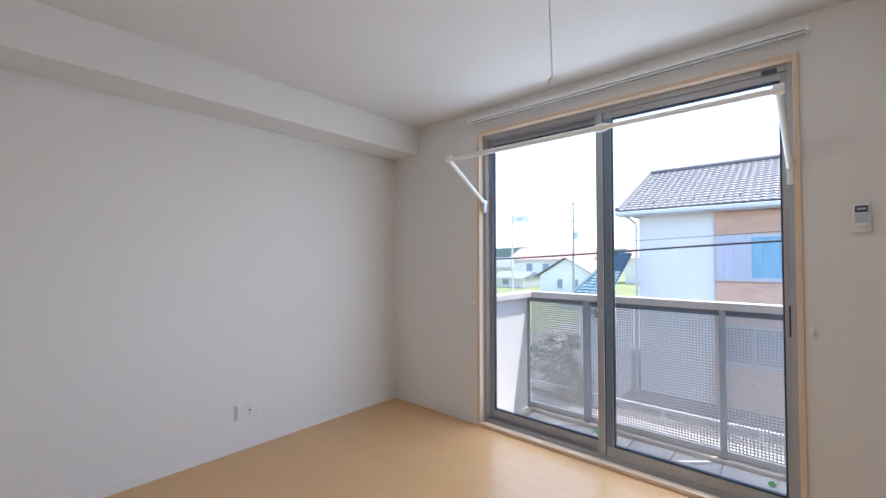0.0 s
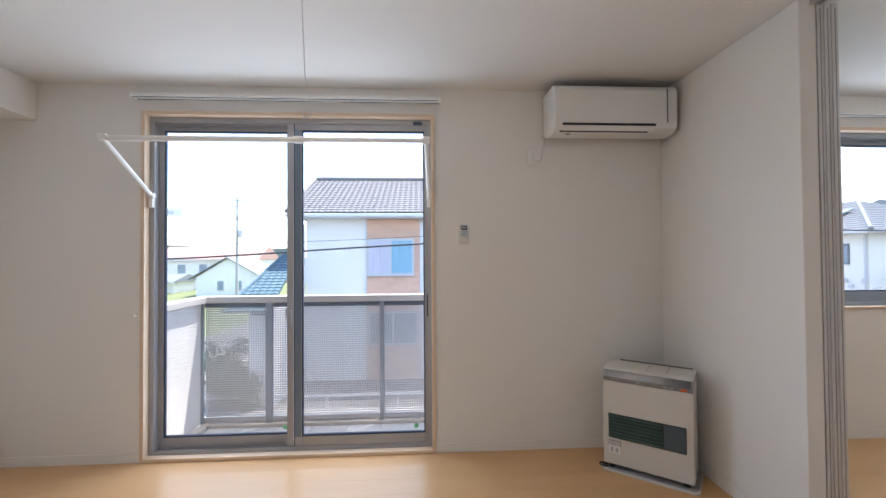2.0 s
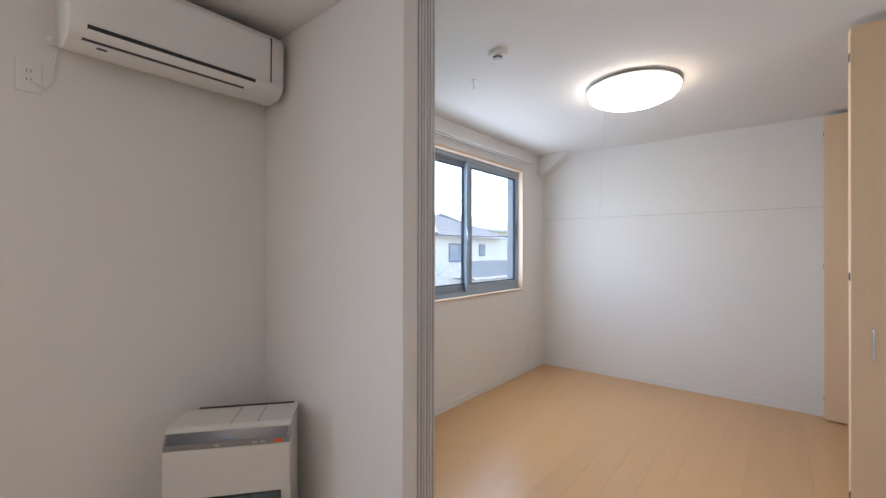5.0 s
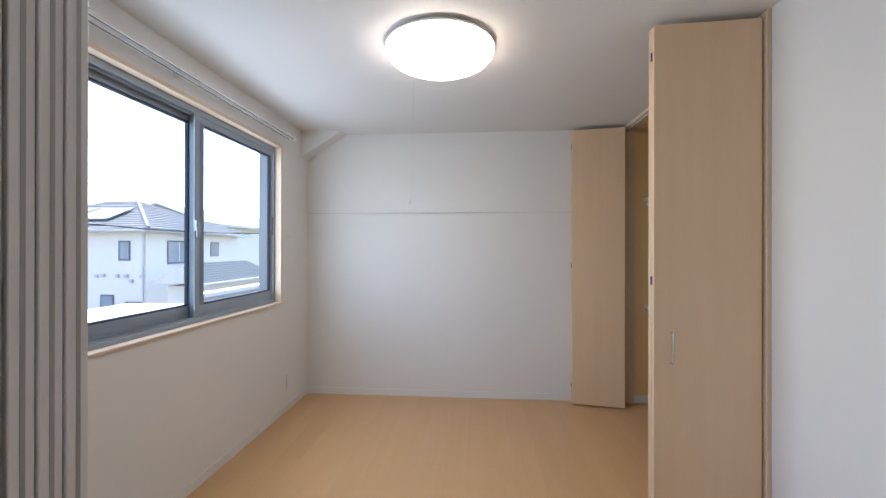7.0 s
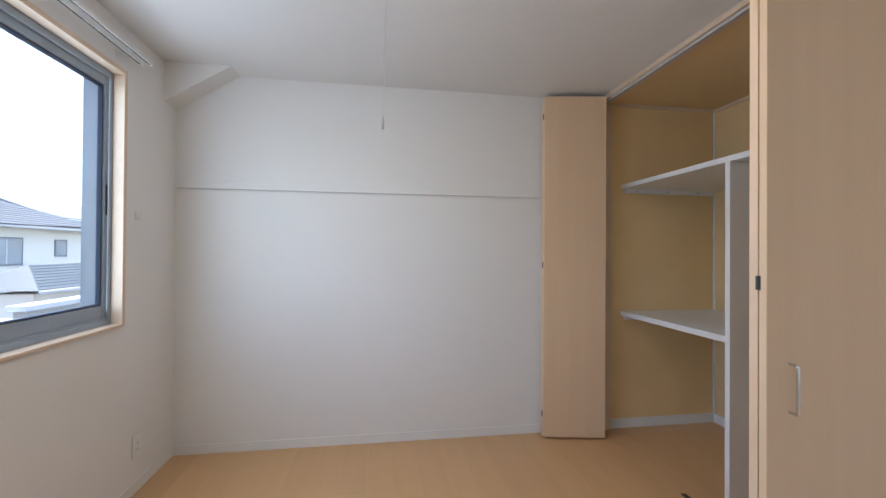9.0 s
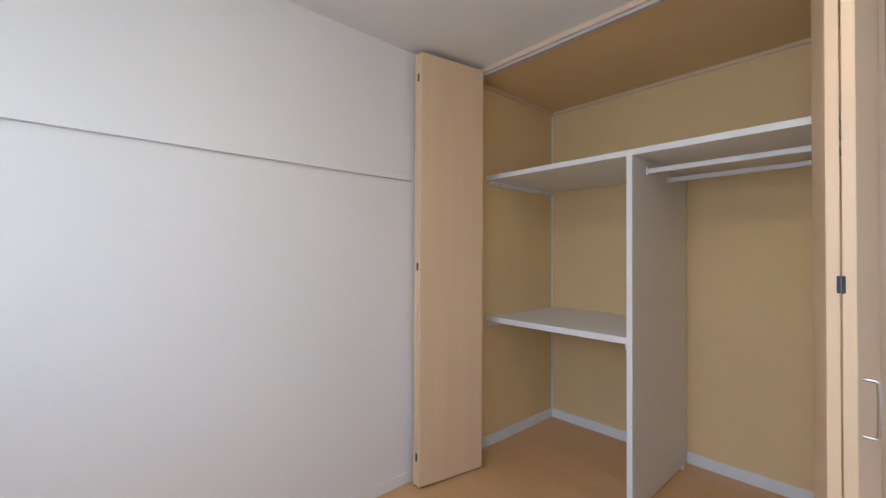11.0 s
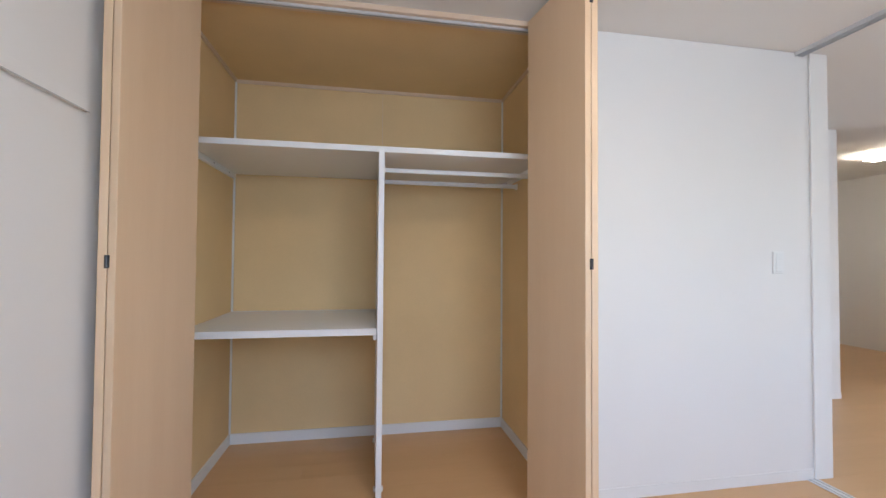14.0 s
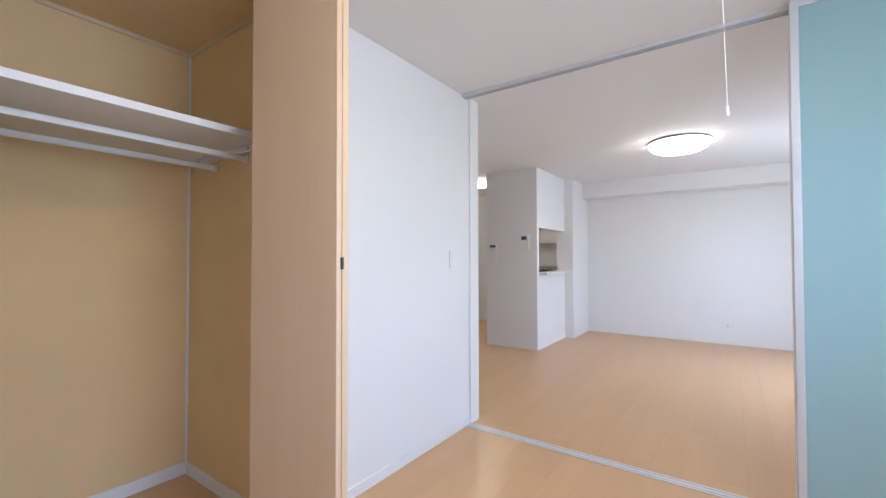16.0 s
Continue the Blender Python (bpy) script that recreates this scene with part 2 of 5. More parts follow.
# ---- mesh helpers ----
def bx(bm, x0, x1, y0, y1, z0, z1, bevel=0.0, seg=2):
    """One box in a bmesh, with rounded edges if bevel is given."""
    x0, x1, y0, y1, z0, z1 = min(x0, x1), max(x0, x1), min(y0, y1), max(y0, y1), min(z0, z1), max(z0, z1)
    v = [bm.verts.new(c) for c in ((x0, y0, z0), (x1, y0, z0), (x1, y1, z0), (x0, y1, z0), (x0, y0, z1), (x1, y0, z1), (x1, y1, z1), (x0, y1, z1))]
    fs = [bm.faces.new([v[i] for i in q]) for q in ((3, 2, 1, 0), (4, 5, 6, 7), (0, 1, 5, 4), (1, 2, 6, 5), (2, 3, 7, 6), (3, 0, 4, 7))]
    if bevel:
        es = list({e for f in fs for e in f.edges})
        bmesh.ops.bevel(bm, geom=es, offset=bevel, segments=seg, affect="EDGES", profile=0.5)
    return bm


def box(*a, **k):
    return bx(bmesh.new(), *a, **k)


def rod(bm, a, b, r, n=12, r2=None):
    """A round bar from a to b."""
    a, b = Vector(a), Vector(b)
    d = b - a
    q = d.to_track_quat("Z", "Y").to_matrix().to_4x4()
    bmesh.ops.create_cone(bm, cap_ends=True, segments=n, radius1=r, radius2=r if r2 is None else r2, depth=d.length, matrix=Matrix.Translation((a + b) / 2) @ q)
    return bm


def lathe(profile, n=48, bm=None, centre=(0, 0, 0)):
    """A turned body: profile of (radius, z)."""
    bm = bm or bmesh.new()
    cx, cy, cz = centre
    rings = []
    for r, z in profile:
        if r < 1e-5:
            rings.append([bm.verts.new((cx, cy, cz + z))])
        else:
            rings.append([bm.verts.new((cx + r * math.cos(2 * math.pi * i / n), cy + r * math.sin(2 * math.pi * i / n), cz + z)) for i in range(n)])
    for a, b in zip(rings, rings[1:]):
        for i in range(n):
            j = (i + 1) % n
            if len(a) == 1 and len(b) > 1:
                bm.faces.new((a[0], b[i], b[j]))
            elif len(b) == 1 and len(a) > 1:
                bm.faces.new((a[i], b[0], a[j]))
            elif len(a) > 1:
                bm.faces.new((a[i], b[i], b[j], a[j]))
    bmesh.ops.recalc_face_normals(bm, faces=bm.faces)
    return bm


def extrude(profile, axis, a, b, bm=None):
    """A prism: a closed profile in the plane across axis ('x': (y, z), 'y': (x, z), 'z': (x, y)) from a to b."""
    bm = bm or bmesh.new()
    def at(u, w, t):
        return {"x": (t, u, w), "y": (u, t, w), "z": (u, w, t)}[axis]
    lo = [bm.verts.new(at(u, w, a)) for u, w in profile]
    hi = [bm.verts.new(at(u, w, b)) for u, w in profile]
    made = [bm.faces.new(lo), bm.faces.new(hi)]
    n = len(profile)
    for i in range(n):
        made.append(bm.faces.new((lo[i], lo[(i + 1) % n], hi[(i + 1) % n], hi[i])))
    bmesh.ops.recalc_face_normals(bm, faces=made)
    return bm


def mesh_from(name, bm, mat, smooth=False):
    me = bpy.data.meshes.new(name)
    bmesh.ops.recalc_face_normals(bm, faces=bm.faces)
    bm.to_mesh(me)
    bm.free()
    me.materials.append(mat)
    if smooth:
        me.shade_smooth()
        me.set_sharp_from_angle(angle=radians(35))
    return me


def thing(name, at, label, category, group="", kind="", turn=0.0):
    ob = new(name)
    ob.empty_display_size = 0.1
    ob.location = at
    ob.rotation_euler = (0, 0, radians(turn))
    return tagged(ob, label, category, group, kind)


def part(name, bm, mat, parent, label="", local=False, smooth=False):
    """A mesh under a thing or a part. The bmesh is in world places, or in the thing's own if local."""
    root = parent
    while root.parent:
        root = root.parent
    if not local:
        bmesh.ops.translate(bm, verts=bm.verts, vec=-Vector(root.location))
    ob = new(name, mesh_from(name, bm, mat, smooth))
    ob.parent = parent
    return tagged(ob, label)


def solid(name, bm, mat, label, category, kind="", group="", smooth=False):
    """A thing that is one mesh."""
    return tagged(new(name, mesh_from(name, bm, mat, smooth)), label, category, group, kind)


def setting(name, bm, mat, label, category):
    return solid(name, bm, mat, label, category, "structure")


def cable(name, pts, r, mat, label, category, parent=None):
    cu = bpy.data.curves.new(name, "CURVE")
    cu.dimensions, cu.bevel_depth, cu.bevel_resolution = "3D", r, 2
    sp = cu.splines.new("NURBS")
    sp.points.add(len(pts) - 1)
    for q, co in zip(sp.points, pts):
        q.co = (*co, 1)
    sp.use_endpoint_u, sp.order_u = True, 3
    ob0 = bpy.data.objects.new(name, cu)
    me = bpy.data.meshes.new_from_object(ob0)
    me.materials.clear()
    me.materials.append(mat)
    bpy.data.objects.remove(ob0)
    ob = new(name, me)
    if parent:
        root = parent
        while root.parent:
            root = root.parent
        me.transform(Matrix.Translation(-Vector(root.location)))
        ob.parent = parent
        return tagged(ob, label)
    return tagged(ob, label, category)


# ---- the rooms ----
CH = 2.40                     # ceiling height
XE, XP, XK = 7.72, 4.36, 4.25   # east wall, partition stub, end of the south wall
YS, YC, YB = -2.85, -3.81, -6.1  # south wall, closet back, kitchen back
LW = (0.936, 2.806, 0.0, 2.232)  # living room window opening
BW = (5.360, 7.202, 0.902, 2.177)   # bedroom window opening
T = 0.15


def holed(x0, x1, y0, y1, z0, z1, hole):
    """A wall along x with one opening (x0, x1, z0, z1)."""
    a, b, c, d = hole
    xs, zs = sorted({x0, a, b, x1}), sorted({z0, c, d, z1})
    full = {(i, k) for i in range(len(xs) - 1) for k in range(len(zs) - 1)
            if not (a <= xs[i] < b and c <= zs[k] < d)}
    bm, verts = bmesh.new(), {}

    def v(i, k, y):
        if (i, k, y) not in verts:
            verts[i, k, y] = bm.verts.new((xs[i], y, zs[k]))
        return verts[i, k, y]
    for i, k in full:
        ring = ((i, k), (i + 1, k), (i + 1, k + 1), (i, k + 1))
        bm.faces.new([v(*p, y0) for p in ring])
        bm.faces.new([v(*p, y1) for p in reversed(ring)])
        for p, q, near in ((ring[0], ring[1], (i, k - 1)), (ring[1], ring[2], (i + 1, k)), (ring[2], ring[3], (i, k + 1)), (ring[3], ring[0], (i - 1, k))):
            if near not in full:
                bm.faces.new((v(*q, y0), v(*p, y0), v(*p, y1), v(*q, y1)))
    return bm


setting("wall_living_north", holed(-T, 4.44, 0, T, 0, CH, LW), WALL, "white textured wallpaper wall around the balcony window", "wall")
setting("wall_bedroom_north", holed(4.44, XE + T, 0, T, 0, CH, BW), WALL, "white textured wallpaper wall around the bedroom window", "wall")
setting("wall_west", box(-T, 0, YB - T, 0, 0, CH), WALL, "long plain white wallpaper wall of the living room", "wall")
setting("wall_east", box(XE, XE + T, YC - T, 0, 0, CH), WALL, "white wallpaper bedroom wall with a slim rail", "wall")
setting("wall_partition", box(XP, 4.440, -1.03, 0, 0, CH, bevel=0.004), WALL, "short white partition wall beside the sliding doors", "wall")
setting("wall_bedroom_south", box(XK, 5.912, YS - 0.09, YS, 0, CH, bevel=0.004), WALL, "white wallpaper wall between closet and doorway", "wall")
setting("wall_kitchen_side", box(XK, XK + 0.1, YB, YS - 0.09, 0, CH), WALL, "white wall closing the kitchen passage", "wall")
setting("wall_living_south", box(2.70, XK - 0.001, -4.02, -3.92, 0, CH, bevel=0.003), WALL, "white wallpaper wall along the kitchen passage", "wall")
setting("wall_south", box(-T, XK + 0.1, YB - T, YB, 0, CH), WALL, "white wall closing the kitchen", "wall")
setting("wall_closet_back", box(5.77, XE, YC - 0.1, YC, 0, CH), TAN, "tan board lining at the back of the closet", "wall")
setting("wall_closet_west", box(5.77, 5.872, YC, YS - 0.09, 0, CH), TAN, "tan board lining of the closet side", "wall")
setting("wall_closet_east", box(XE - 0.006, XE, YC, YS - 0.02, 0, CH - 0.012), TAN, "tan board lining of the closet side", "wall")
setting("ceiling_living", box(-T, 4.40, YB - T, T, CH, CH + 0.15), CEIL, "plain white papered living room ceiling", "ceiling")
setting("ceiling_bedroom", box(4.40, XE + T, YC - T, T, CH, CH + 0.15), CEIL, "plain white papered bedroom ceiling", "ceiling")
setting("ceiling_closet", box(5.872, XE - 0.006, YC, YS - 0.03, CH - 0.012, CH - 0.002), TAN, "tan board ceiling of the closet", "ceiling")
setting("bulkhead_living", box(0, 0.30, -3.21, 0, 2.165, CH, bevel=0.003), WALL, "boxed white beam along the wall under the ceiling", "beam")
setting("bulkhead_bedroom", extrude([(0, 2.165), (-0.375, CH), (0, CH)], "x", 7.565, XE), WALL, "sloped white boxing in the ceiling corner", "beam")

# kitchen block with the pass-through
setting("wall_kitchen_east", box(1.80, 1.862, -4.10, -3.343, 0, CH, bevel=0.003), WALL, "white wall end with intercom and switches", "wall")
setting("wall_kitchen_pass", holed(0.78, 1.80, -3.443, -3.343, 0, CH, (0.78, 1.80, 0.985, 1.612)), WALL, "white kitchen wall with a serving hatch", "wall")
setting("wall_pier", box(0, 0.78, -3.46, -3.213, 0, CH, bevel=0.003), WALL, "white pier beside the serving hatch", "wall")

# sub-floor under the boards
setting("floor_base", box(-T, XE + T, YB - T, T, -0.16, -0.014), UNDER, "dark floor base under the boards", "floor")

# skirting
def skirting(name, x0, x1, y0, y1):
    setting(name, box(x0, x1, y0, y1, 0, 0.06, bevel=0.0015, seg=1), BASE, "thin white vinyl skirting board", "baseboard")

B = 0.007
skirting("baseboard_west", 0, B, -3.213, -B)
skirting("baseboard_north_a", B, LW[0] - 0.002, -B, 0)
skirting("baseboard_north_b", LW[1] + 0.002, XP, -B, 0)
skirting("baseboard_partition", XP - B, XP, -1.025, -B)
skirting("baseboard_bedroom_north", 4.56, XE, -B, 0)
skirting("baseboard_bedroom_east", XE - B, XE, YS, -B)
skirting("baseboard_bedroom_south", 4.374, 5.911, YS, YS + B)
skirting("baseboard_kitchen_end", 1.862, 1.862 + B, -4.098, -3.345)
skirting("baseboard_living_south", 2.702, XK - 0.002, -3.92, -3.92 + B)
skirting("baseboard_hatch", 0.79, 1.86, -3.343, -3.343 + B)
skirting("baseboard_pier", B, 0.778, -3.213, -3.213 + B)
for nm, a in (("trim_closet_back", (5.872, XE - 0.006, YC, YC + 0.009)), ("trim_closet_east", (XE - 0.015, XE - 0.006, YC + 0.009, YS - 0.03)), ("trim_closet_west", (5.872, 5.881, YC + 0.009, YS - 0.095))):
    setting(nm, box(*a, 0, 0.068, bevel=0.001, seg=1), SHELF, "white skirting inside the closet", "baseboard")
for nm, x in (("trim_closet_corner_east", XE - 0.016), ("trim_closet_corner_west", 5.872)):
    setting(nm, box(x, x + 0.010, YC, YC + 0.010, 0.068, 1.757), SHELF, "slim white corner bead in the closet", "trim")
    setting(nm + "_upper", box(x, x + 0.010, YC, YC + 0.010, 1.788, CH - 0.03), SHELF, "slim white corner bead in the closet", "trim")
setting("trim_closet_cornice", box(5.885, XE - 0.02, YC, YC + 0.014, CH - 0.032, CH - 0.012), TRIM, "beech cornice strip under the closet ceiling", "trim")
for nm, x in (("trim_closet_cornice_west", 5.872), ("trim_closet_cornice_east", XE - 0.020)):
    setting(nm, box(x, x + 0.013, YC + 0.014, YS - 0.1, CH - 0.032, CH - 0.012), TRIM, "beech cornice strip under the closet ceiling", "trim")

setting("trim_closet_panel_joint", box(6.748, 6.7505, YC, YC + 0.0012, 1.79, CH - 0.033), TRIM, "fine joint between the closet back boards", "trim")
setting("trim_doorway_post", box(XK + 0.002, 4.372, YS + 0.0005, YS + 0.012, 0, CH - 0.001, bevel=0.003), WALL, "slim white post lining at the doorway", "trim")

# closet opening frame
setting("trim_closet_jamb_west", box(5.914, 5.948, YS - 0.09, YS + 0.016, 0, CH - 0.028, bevel=0.0015), TRIM, "beech jamb of the closet opening", "trim")
setting("trim_closet_jamb_east", box(XE - 0.028, XE - 0.007, YS - 0.09, YS + 0.012, 0, CH - 0.028, bevel=0.0015), TRIM, "beech jamb of the closet opening", "trim")
setting("trim_closet_head", box(5.914, XE - 0.007, YS - 0.07, YS + 0.012, CH - 0.027, CH - 0.001, bevel=0.0015), TRIM, "beech head strip over the closet opening", "trim")
ct = thing("closet_track", (6.8, YS, CH - 0.03), "dark slim bifold door track under the closet head", "door track")
part("rail", box(5.95, 7.68, YS - 0.028, YS - 0.006, CH - 0.040, CH - 0.028), ALU, ct)
part("groove", box(5.95, 7.68, YS - 0.019, YS - 0.014, CH - 0.0415, CH - 0.0402), ALUDARK, ct)


# ---- windows ----
def window(name, hole, label, deep_sill, hasp, METAL):
    """A beech-cased two-leaf sliding window in an aluminium frame."""
    a, b, c, d = hole
    w = thing(name, ((a + b) / 2, 0, c), label, "window", kind="structure")
    t = 0.024
    part("casing", box(a, a + t, -0.012, 0.040, c, d, bevel=0.002), TRIM, w)
    part("casing", box(b - t, b, -0.012, 0.040, c, d, bevel=0.002), TRIM, w)
    part("casing", box(a + t, b - t, -0.012, 0.040, d - t, d, bevel=0.002), TRIM, w)
    part("window_sill", box(a + t, b - t, -0.014 if not deep_sill else -0.015, 0.040, c, c + (0.014 if deep_sill else 0.024), bevel=0.003), TRIM, w, "beech sill board")
    x0, x1, z0, z1 = a + 0.002, b - 0.002, c + 0.002, d - 0.002
    f = part("window_frame", box(x0, x0 + 0.052, 0.041, 0.160, z0, z1, bevel=0.002), METAL, w, "bronze-grey aluminium outer frame")
    part("jamb", box(x1 - 0.045, x1, 0.041, 0.160, z0, z1, bevel=0.002), METAL, f)
    part("head", box(x0 + 0.052, x1 - 0.045, 0.041, 0.160, z1 - 0.055, z1, bevel=0.002), METAL, f)
    part("head_fin", box(x0 + 0.052, x1 - 0.045, 0.060, 0.066, z1 - 0.068, z1 - 0.055), METAL, f)
    part("threshold", box(x0 + 0.052, x1 - 0.045, 0.041, 0.160, z0, z0 + 0.035, bevel=0.002), METAL, f)
    for y in (0.045, 0.085, 0.128):
        part("track", box(x0 + 0.052, x1 - 0.045, y, y + 0.004, z0 + 0.035, z0 + 0.046), METAL, f)
    mid = (a + b) / 2
    st, top, bot = 0.045, 0.045, 0.070
    # the inner leaf slides on the east half, the outer leaf on the west half
    for nm, lx0, lx1, y0, near in (("inner_leaf", mid - 0.028, x1 - 0.022, 0.051, True), ("outer_leaf", x0 + 0.036, mid + 0.028, 0.090, False)):
        y1 = y0 + 0.032
        lz0, lz1 = z0 + 0.037, z1 - 0.050
        sl = 0.080 if near else st
        leaf = part(nm, box(lx0, lx0 + sl, y0, y1, lz0, lz1, bevel=0.0025), METAL, w, "sliding aluminium sash")
        part("stile", box(lx1 - st, lx1, y0, y1, lz0, lz1, bevel=0.0025), METAL, leaf)
        part("bottom_rail", box(lx0 + sl, lx1 - st, y0 + 0.001, y1 - 0.001, lz0, lz0 + bot, bevel=0.002), METAL, leaf)
        part("top_rail", box(lx0 + sl, lx1 - st, y0 + 0.001, y1 - 0.001, lz1 - top, lz1, bevel=0.002), METAL, leaf)
        gx0, gx1, gz0, gz1 = lx0 + sl, lx1 - st, lz0 + bot, lz1 - top
        gk = box(gx0, gx0 + 0.008, y0 + 0.006, y1 - 0.006, gz0, gz1)
        bx(gk, gx1 - 0.008, gx1, y0 + 0.006, y1 - 0.006, gz0, gz1)
        bx(gk, gx0 + 0.008, gx1 - 0.008, y0 + 0.006, y1 - 0.006, gz0, gz0 + 0.010)
        bx(gk, gx0 + 0.008, gx1 - 0.008, y0 + 0.006, y1 - 0.006, gz1 - 0.010, gz1)
        part("gasket", gk, SASHDARK, leaf, "dark rubber gasket")
        pane = part("pane", box(gx0, gx1, (y0 + y1) / 2 - 0.003, (y0 + y1) / 2 + 0.003, gz0, gz1), GLASS, leaf, "clear window glass")
        pane.visible_shadow = False
        if near:
            part("lip", box(lx0 - 0.012, lx0 + 0.030, y0 - 0.008, y0 - 0.0005, lz0 + 0.012, lz1, bevel=0.002), METAL, leaf)
            hz = lz0 + (lz1 - lz0) * hasp
            # no real gap here: a dark strip stands for its shade
            part("gap_strip", box(lx0 + 0.031, lx0 + 0.037, y0 - 0.0015, y0 + 0.001, lz0 + 0.012, lz1), SASHDARK, leaf, "dark strip drawn as the gap beside the lip")
            part("shaded_stile_strip", box(lx0 + 0.038, lx0 + sl - 0.004, y0 - 0.002, y0 + 0.001, lz0 + bot, lz1 - top), SASHSHADE, leaf, "stile strip coloured as sash metal in blue shade")
            part("pull", box(lx1 - 0.030, lx1 - 0.012, y0 - 0.0035, y0 + 0.002, 0.96 - 0.075 if c < 0.3 else 1.45, 0.96 + 0.075 if c < 0.3 else 1.6, bevel=0.001), BLACK, leaf, "dark recessed finger pull")
            lk = part("latch", box(lx0 - 0.004, lx0 + 0.022, y0 - 0.022, y0 - 0.008, hz - 0.045, hz + 0.045, bevel=0.004), METAL, leaf, "grey crescent window lock")
            part("lever", box(lx0 - 0.022, lx0 - 0.006, y0 - 0.030, y0 - 0.012, hz - 0.005, hz + 0.055, bevel=0.004), METAL, lk)
    return w, mid


win1, mid1 = window("window_1", LW, "tall sliding balcony window in a pale beech casing", False, 0.40, SASH)
win2, mid2 = window("window_2", BW, "waist-high sliding bedroom window in a pale beech casing", True, 0.43, SASHBLUE)
for x in (1.80, 2.675):
    st = part("sticker", lathe([(0, 0), (0.016, 0), (0.016, 0.001), (0, 0.001)], 20), GREENSTICK, win1, "round green safety sticker on the glass", local=True)
    st.rotation_euler = (radians(90), 0, 0)
    st.location = (x - win1.location.x, 0.064 if x > mid1 else 0.103, 0.155)
part("caution_tag", box(2.665, 2.725, 0.0385, 0.0405, 2.172, 2.196), LCD, win1, "small dark blue tag on the window head")


def curtain_rail(name, x0, x1, y, z, group):
    r = thing(name, ((x0 + x1) / 2, 0, z), "double white curtain rail above a window", "curtain rail", group)
    for yy in (y, y - 0.045):
        part("rail", box(x0, x1, yy - 0.008, yy + 0.008, z - 0.009, z + 0.009, bevel=0.002), PLASTIC, r)
        part("slot", box(x0 + 0.01, x1 - 0.01, yy - 0.0042, yy + 0.0042, z - 0.0102, z - 0.0092), GREYPL, r, "grey runner slot")
        for x in (x0, x1):
            part("end_cap", box(x - 0.006, x + 0.006, yy - 0.010, yy + 0.010, z - 0.011, z + 0.011, bevel=0.003), PLASTIC, r)
    n = 4
    for i in range(n):
        x = x0 + 0.12 + (x1 - x0 - 0.24) * i / (n - 1)
        part("bracket", box(x - 0.012, x + 0.012, y - 0.055, 0, z + 0.0095, z + 0.013, bevel=0.001), PLASTIC, r)
        part("plate", box(x - 0.012, x + 0.012, -0.003, 0, z - 0.02, z + 0.0095), PLASTIC, r)
    return r


curtain_rail("curtain_rail", 0.925, 2.84, -0.045, 2.30, "curtain rails")
curtain_rail("curtain_rail", 5.35, 7.25, -0.045, 2.245, "curtain rails")

# tie-back hooks beside the windows
for x, z in ((0.911, 0.934), (2.837, 0.934), (7.305, 1.46)):
    hk = thing("tieback_hook", (x, 0, z), "small white curtain tie-back hook on the wall", "hook", "tie-back hooks")
    part("plate", box(x - 0.010, x + 0.010, -0.008, 0, z - 0.024, z + 0.024, bevel=0.004), PLASTIC, hk)
    part("hook", box(x - 0.006, x + 0.006, -0.032, -0.008, z - 0.014, z - 0.004, bevel=0.003), PLASTIC, hk)
    part("tip", box(x - 0.006, x + 0.006, -0.034, -0.026, z - 0.004, z + 0.012, bevel=0.003), PLASTIC, hk)


# ---- things of the living room ----
def drying_pole():
    d = thing("drying_pole", (1.9, 0, 1.7), "white indoor laundry pole on two folding window arms", "drying pole")
    tipz, tipy = 1.937, -0.42
    for base, tip in (((0.985, 0.02, 1.69), (1.008, tipy, tipz)), ((2.768, 0.02, 1.69), (2.745, tipy, tipz))):
        arm = part("arm", rod(bmesh.new(), base, tip, 0.013, 14), PLASTIC, d, smooth=True)
        part("pivot", rod(bmesh.new(), (base[0] - 0.016, base[1], base[2]), (base[0] + 0.016, base[1], base[2]), 0.018, 16), PLASTIC, arm, smooth=True)
        part("bracket", box(base[0] - 0.012, base[0] + 0.012, base[1] - 0.012, base[1] + 0.012, base[2] - 0.075, base[2] - 0.010, bevel=0.004), PLASTIC, d)
        part("holder", rod(bmesh.new(), (tip[0] - 0.018, tip[1], tip[2] + 0.004), (tip[0] + 0.018, tip[1], tip[2] + 0.004), 0.021, 16), PLASTIC, d, smooth=True)
    part("pole", rod(bmesh.new(), (1.008, tipy, tipz), (2.745, tipy, tipz), 0.0125, 16), PLASTIC, d, "white telescopic pole", smooth=True)
    part("thick_tube", rod(bmesh.new(), (1.03, tipy, tipz), (2.03, tipy, tipz), 0.0155, 16), PLASTIC, d, smooth=True)
    c = part("clamp", lathe([(0, -0.035), (0.017, -0.035), (0.021, -0.015), (0.021, 0.015), (0.015, 0.035), (0, 0.035)], 20), PLASTIC, d, smooth=True, local=True)
    c.rotation_euler = (0, radians(90), 0)
    c.location = (2.04 - 1.9, tipy, tipz - 1.7)


drying_pole()


